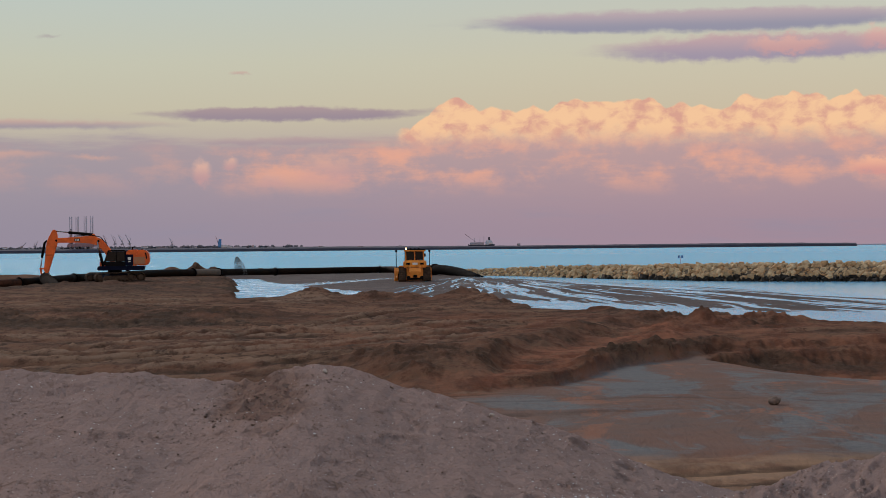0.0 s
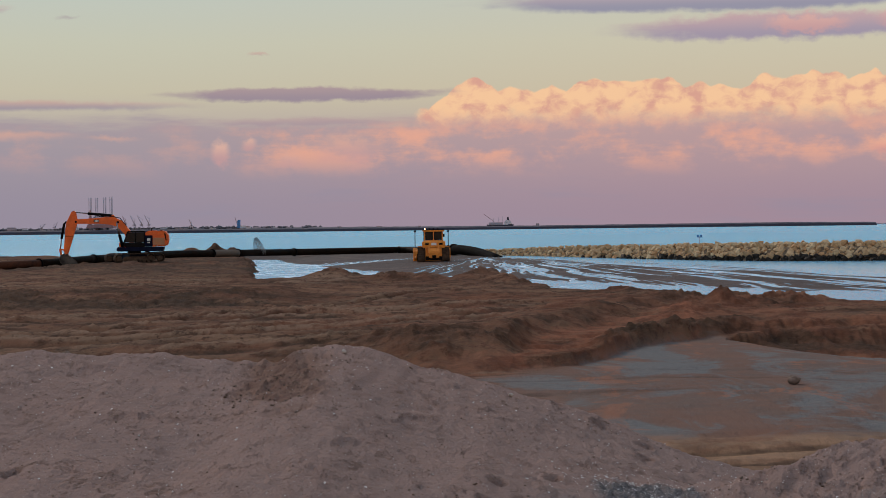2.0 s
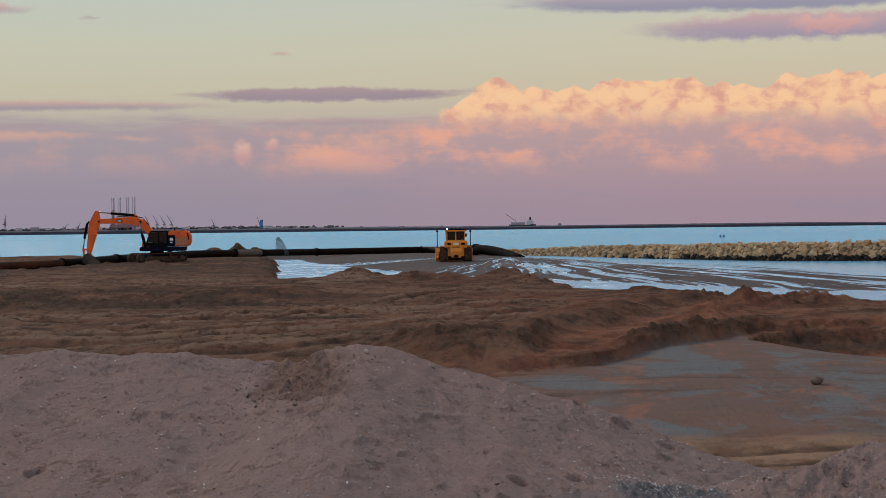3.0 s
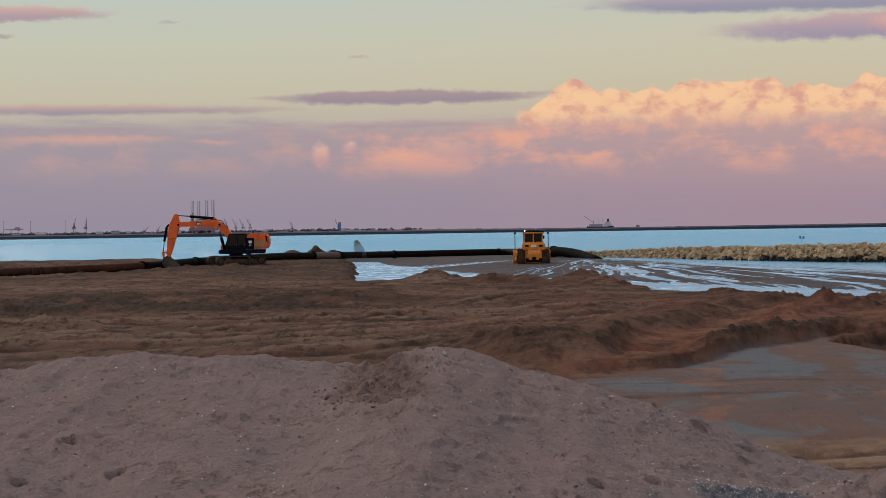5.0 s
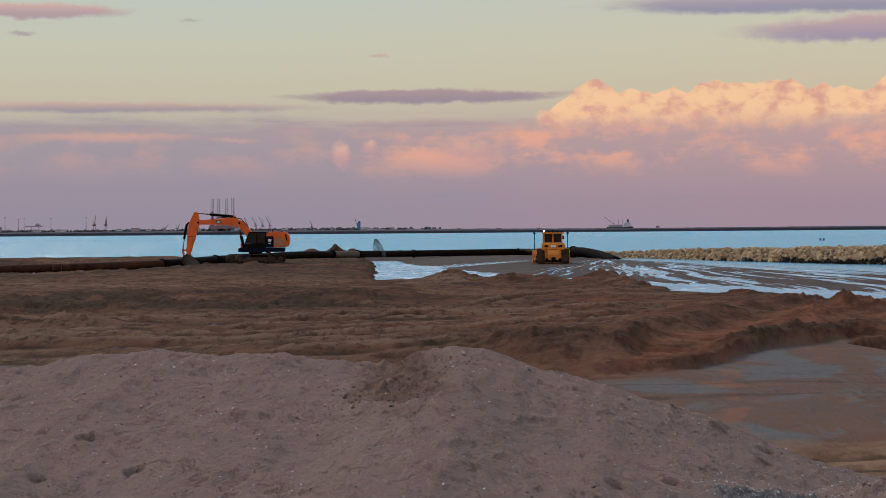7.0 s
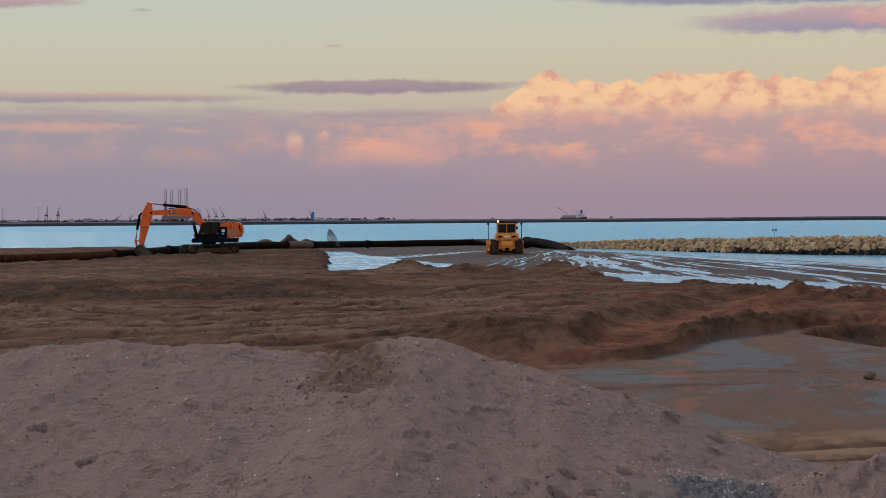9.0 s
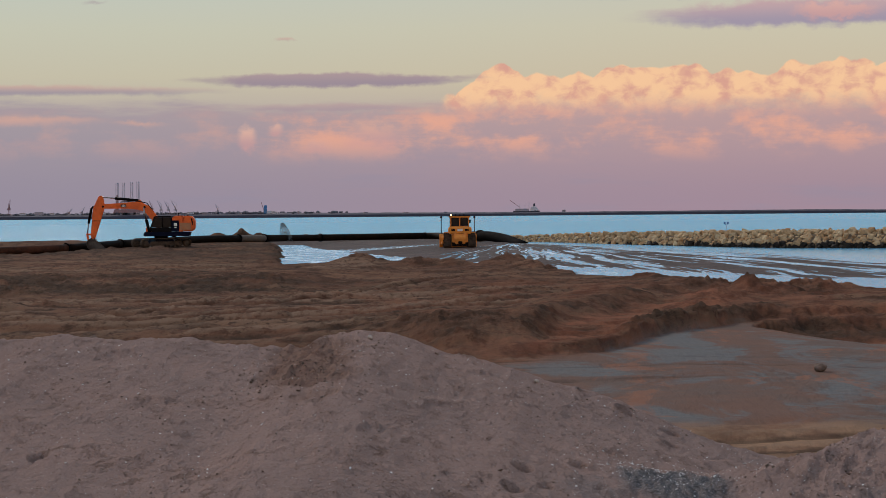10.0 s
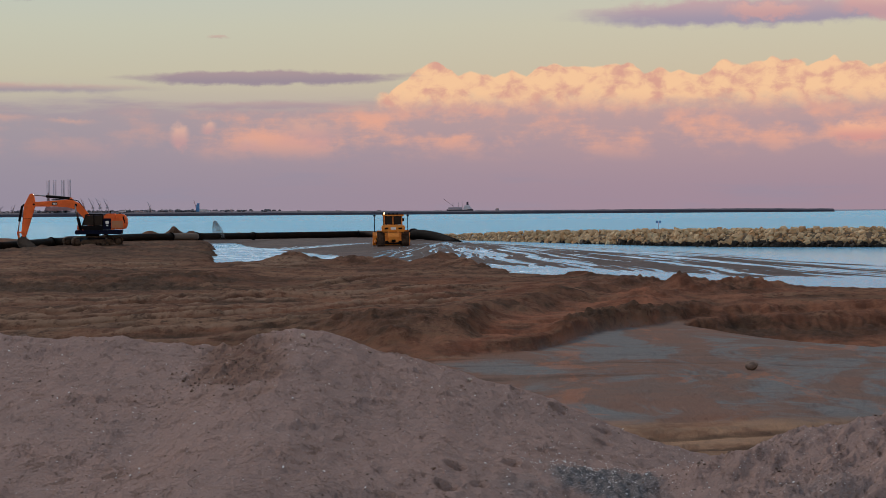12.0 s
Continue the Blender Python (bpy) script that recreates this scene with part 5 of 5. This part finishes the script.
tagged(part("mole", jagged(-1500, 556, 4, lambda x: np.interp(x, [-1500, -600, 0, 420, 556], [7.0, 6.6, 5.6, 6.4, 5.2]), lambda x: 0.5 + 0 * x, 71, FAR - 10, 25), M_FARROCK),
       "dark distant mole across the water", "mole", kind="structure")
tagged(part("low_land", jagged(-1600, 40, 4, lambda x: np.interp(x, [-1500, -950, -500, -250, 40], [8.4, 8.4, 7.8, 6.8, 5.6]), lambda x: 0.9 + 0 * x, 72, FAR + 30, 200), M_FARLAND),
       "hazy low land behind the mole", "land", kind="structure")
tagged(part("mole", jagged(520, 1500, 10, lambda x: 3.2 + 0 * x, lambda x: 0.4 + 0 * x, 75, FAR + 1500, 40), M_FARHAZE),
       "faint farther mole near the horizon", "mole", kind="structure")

# belt of far trees: many small clumps
rf = random.Random(12)
b = bmesh.new()
for k in range(900):
    x = -1500 + 1240 * rf.random()
    if rf.random() > 0.35 + 0.65 * float(smooth(-200, -700, np.array(x))):
        continue
    s = rf.uniform(1.4, 3.4)
    m = Matrix.LocRotScale((x, FAR + 25 + rf.uniform(0, 30), 7.4 + s * 0.3), Euler((0, 0, rf.random() * 6)), (s * rf.uniform(0.8, 1.6), s, s * rf.uniform(0.5, 0.9)))
    made = bmesh.ops.create_icosphere(b, subdivisions=1, radius=1.0, matrix=m)
    for v in made["verts"]:
        v.co += Vector((rf.uniform(-0.8, 0.8), 0, rf.uniform(-0.8, 0.8)))
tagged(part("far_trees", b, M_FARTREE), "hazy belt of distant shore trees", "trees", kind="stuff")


def far_thing(name, x, label, category, group=""):
    return thing(name, pose(x, FAR + 20, 7.0), label, category, group)


def bar(a, c, r, seg=6):
    return tube([a, c], r, seg)


# lighting masts
for x, h in ((-939, 23), (-918, 20), (-909, 21), (-867, 20.5), (-812, 22)):
    t = far_thing("lighting_mast", x, "slim grey floodlight mast on the far shore", "light mast", "far lighting masts")
    part("pole", tube([(0, 0, 0), (0, 0, h)], [0.5, 0.28], 8), M_FARSTEEL, t)
    part("lamp_head", block(-0.9, 0.9, -0.9, 0.9, h - 0.3, h + 0.6, 0.1), M_FARSTEEL, t)


def tower_crane(x, h, jib, lean, mat):
    t = far_thing("harbour_crane", x, "slewing harbour crane with raised jib", "crane", "far harbour cranes")
    for dx in (-1.3, 1.3):
        part("leg", bar((dx * 1.5, 0, 0), (dx * 0.7, 0, h * 0.5), 0.42), mat, t)
    part("cab", block(-1.9, 1.9, -1.5, 1.5, h * 0.48, h * 0.64, 0.2), mat, t)
    part("jib", tube([(0.4, 0, h * 0.6), (0.4 + lean, 0, h * 0.6 + jib)], [0.75, 0.3], 6), mat, t)
    part("mast", tube([(-0.9, 0, h * 0.62), (-0.2 * lean - 0.4, 0, h * 0.62 + jib * 0.55)], [0.5, 0.25], 6), mat, t)
    part("tie", bar((-0.2 * lean - 0.4, 0, h * 0.62 + jib * 0.55), (0.4 + lean * 0.9, 0, h * 0.6 + jib * 0.9), 0.14), mat, t)
    part("counterweight", block(-3.4, -1.6, -1, 1, h * 0.5, h * 0.6, 0.15), mat, t)


for x, h, jib, lean in ((-799, 18, 14, 1.6), (-781, 18, 14, 1.4), (-563, 15, 12, -5), (-549, 12, 14, -7), (-538, 12, 14, -7.5), (-527, 12, 15, -8), (-463, 8, 10, -4.5), (-690, 7, 6, 6), (-670, 7, 8, 4)):
    tower_crane(x, h, jib, lean, M_FARRED if x < -750 or x == -563 else M_FARSTEEL)

# jack-up rig with four lattice legs
rig = far_thing("jack_up_rig", -599, "jack-up rig with four tall lattice legs", "rig")
part("hull", prism([(-21, 3), (21, 3), (19, 8), (-19, 8)], -12, 12, 0.4), M_FARRED, rig)
part("deckhouse", block(-10, 4, -6, 6, 8, 13, 0.4), M_FARSTEEL, rig)
for lx_, h in ((-16.5, 48.5), (-6.8, 48.5), (5.6, 49), (15.2, 49.8)):
    leg = part("leg", bar((lx_ - 1.9, -1.9, 0), (lx_ - 1.9, -1.9, h), 0.42), M_FARSTEEL, rig, "tall lattice leg")
    for dx, dy in ((1.9, -1.9), (0, 1.9)):
        part("chord", bar((lx_ + dx, dy, 0), (lx_ + dx, dy, h), 0.42), M_FARSTEEL, leg)
    for k in range(int(h / 4)):
        z = k * 4.0
        part("brace", bar((lx_ - 1.9, -1.9, z), (lx_ + 1.9, -1.9, z + 3.9), 0.16, 4), M_FARSTEEL, leg)
derrick = part("derrick", tube([(-17, 0, 8), (-17, 0, 30)], [3.2, 0.9], 4), M_FARRED, rig)

# gantry and sheds
gan = far_thing("gantry_crane", -893, "dark ship-to-shore gantry with low boom", "crane")
for dx in (-4, 7):
    part("leg", bar((dx, 0, 0), (dx, 0, 9), 0.6), M_FARSTEEL, gan)
part("girder", block(-14, 14, -1.2, 1.2, 8.2, 9.6, 0.2), M_FARSTEEL, gan)
part("machine_house", prism([(1, 9.6), (10, 9.6), (9, 12), (5, 13.4), (2, 11.6)], -2, 2, 0.2), M_FARSTEEL, gan)
for x, wd, h, mat in ((-851, 17, 3.2, "W"), (-889, 12, 2.2, "W"), (-760, 9, 3.4, "W"), (-735, 13, 4.6, "S"), (-715, 7, 3.0, "W"), (-955, 20, 8.0, "S"), (-640, 12, 3.6, "W"), (-505, 10, 2.6, "W"),
                      (-480, 14, 3.0, "S"), (-377, 7, 4.2, "W"), (-341, 4, 4.6, "S"), (57, 5, 3.6, "S"), (-430, 6, 2.4, "W"), (-240, 6, 2.6, "S"), (-180, 9, 2.0, "S"), (-120, 5, 2.2, "S")):
    t = far_thing("shed", x, "low pale shed on the far shore" if mat == "W" else "low dark shed on the far shore", "shed", "far sheds")
    m1 = M_FARWHITE if mat == "W" else M_FARSTEEL
    z0 = -1.5 if x > -500 else 0.5
    part("wall", block(-wd / 2, wd / 2, -3, 3, z0, z0 + h * 0.8, 0.05), m1, t)
    part("roof", prism([(-wd / 2 - 0.4, z0 + h * 0.8), (wd / 2 + 0.4, z0 + h * 0.8), (wd / 2 - 0.8, z0 + h), (-wd / 2 + 0.8, z0 + h)], -3.4, 3.4, 0.05), M_FARSTEEL, t)
tw = far_thing("silo_tower", -391.5, "blue silo tower beside white buildings", "tower")
part("shaft", block(-2.2, 2.2, -2.2, 2.2, 0, 10.5, 0.2), M_FARBLUE, tw)
part("head", block(-1.4, 2.4, -1.8, 1.8, 10.5, 12.6, 0.2), M_FARBLUE, tw)
part("base", block(2.4, 12, -2, 2, 0, 4, 0.2), M_FARWHITE, tw)
part("conveyor", bar((-6, 0, 17), (-2, 0, 4), 0.4), M_FARRED, tw)

# moored dredger behind the mole
ship = thing("ship", pose(1, FAR + 40, 3.0), "moored dredger with dark hull and white bridge", "ship")
part("hull", prism([(-19, 0), (19, 0), (20.5, 5.2), (12, 5.2), (11, 4.2), (-17, 4.2), (-20, 5.6)], -4, 4, 0.2), M_FARROCK, ship)
part("cargo_deck", block(-17, 4, -3, 3, 4.0, 8.2, 0.3), M_FARSTEEL, ship)
part("bridge", prism([(5, 4), (19, 4), (17, 8), (14, 11.5), (8, 11.5), (6, 8)], -3, 3, 0.3), M_FARWHITE, ship)
part("funnel", prism([(10.5, 11), (13.5, 11), (13, 16.5), (10.2, 15.5)], -1.4, 1.4, 0.2), M_FARROCK, ship)
for x, h in ((-10, 15), (-2, 16), (4, 17)):
    part("mast", bar((x, 0, 7), (x, 0, h), 0.28), M_FARSTEEL, ship)
part("boom", tube([(-9, 0, 9.5), (-24, 0, 20.5)], [0.2, 0.5], 6), M_FARRED, ship)

# navigation mark in the shallows
mark = thing("channel_marker", pose(42.9, 420, SEA - 0.4), "thin pole marker with two dark blue boards", "marker")
part("pole", tube([(0, 0, 0), (0, 0, 2.2)], 0.05, 10), M_FARSTEEL, mark)
for dx in (-0.34, 0.34):
    part("board", block(dx - 0.2, dx + 0.2, -0.08, 0.0, 1.85, 2.4, 0.02), M_FARBLUE, mark)
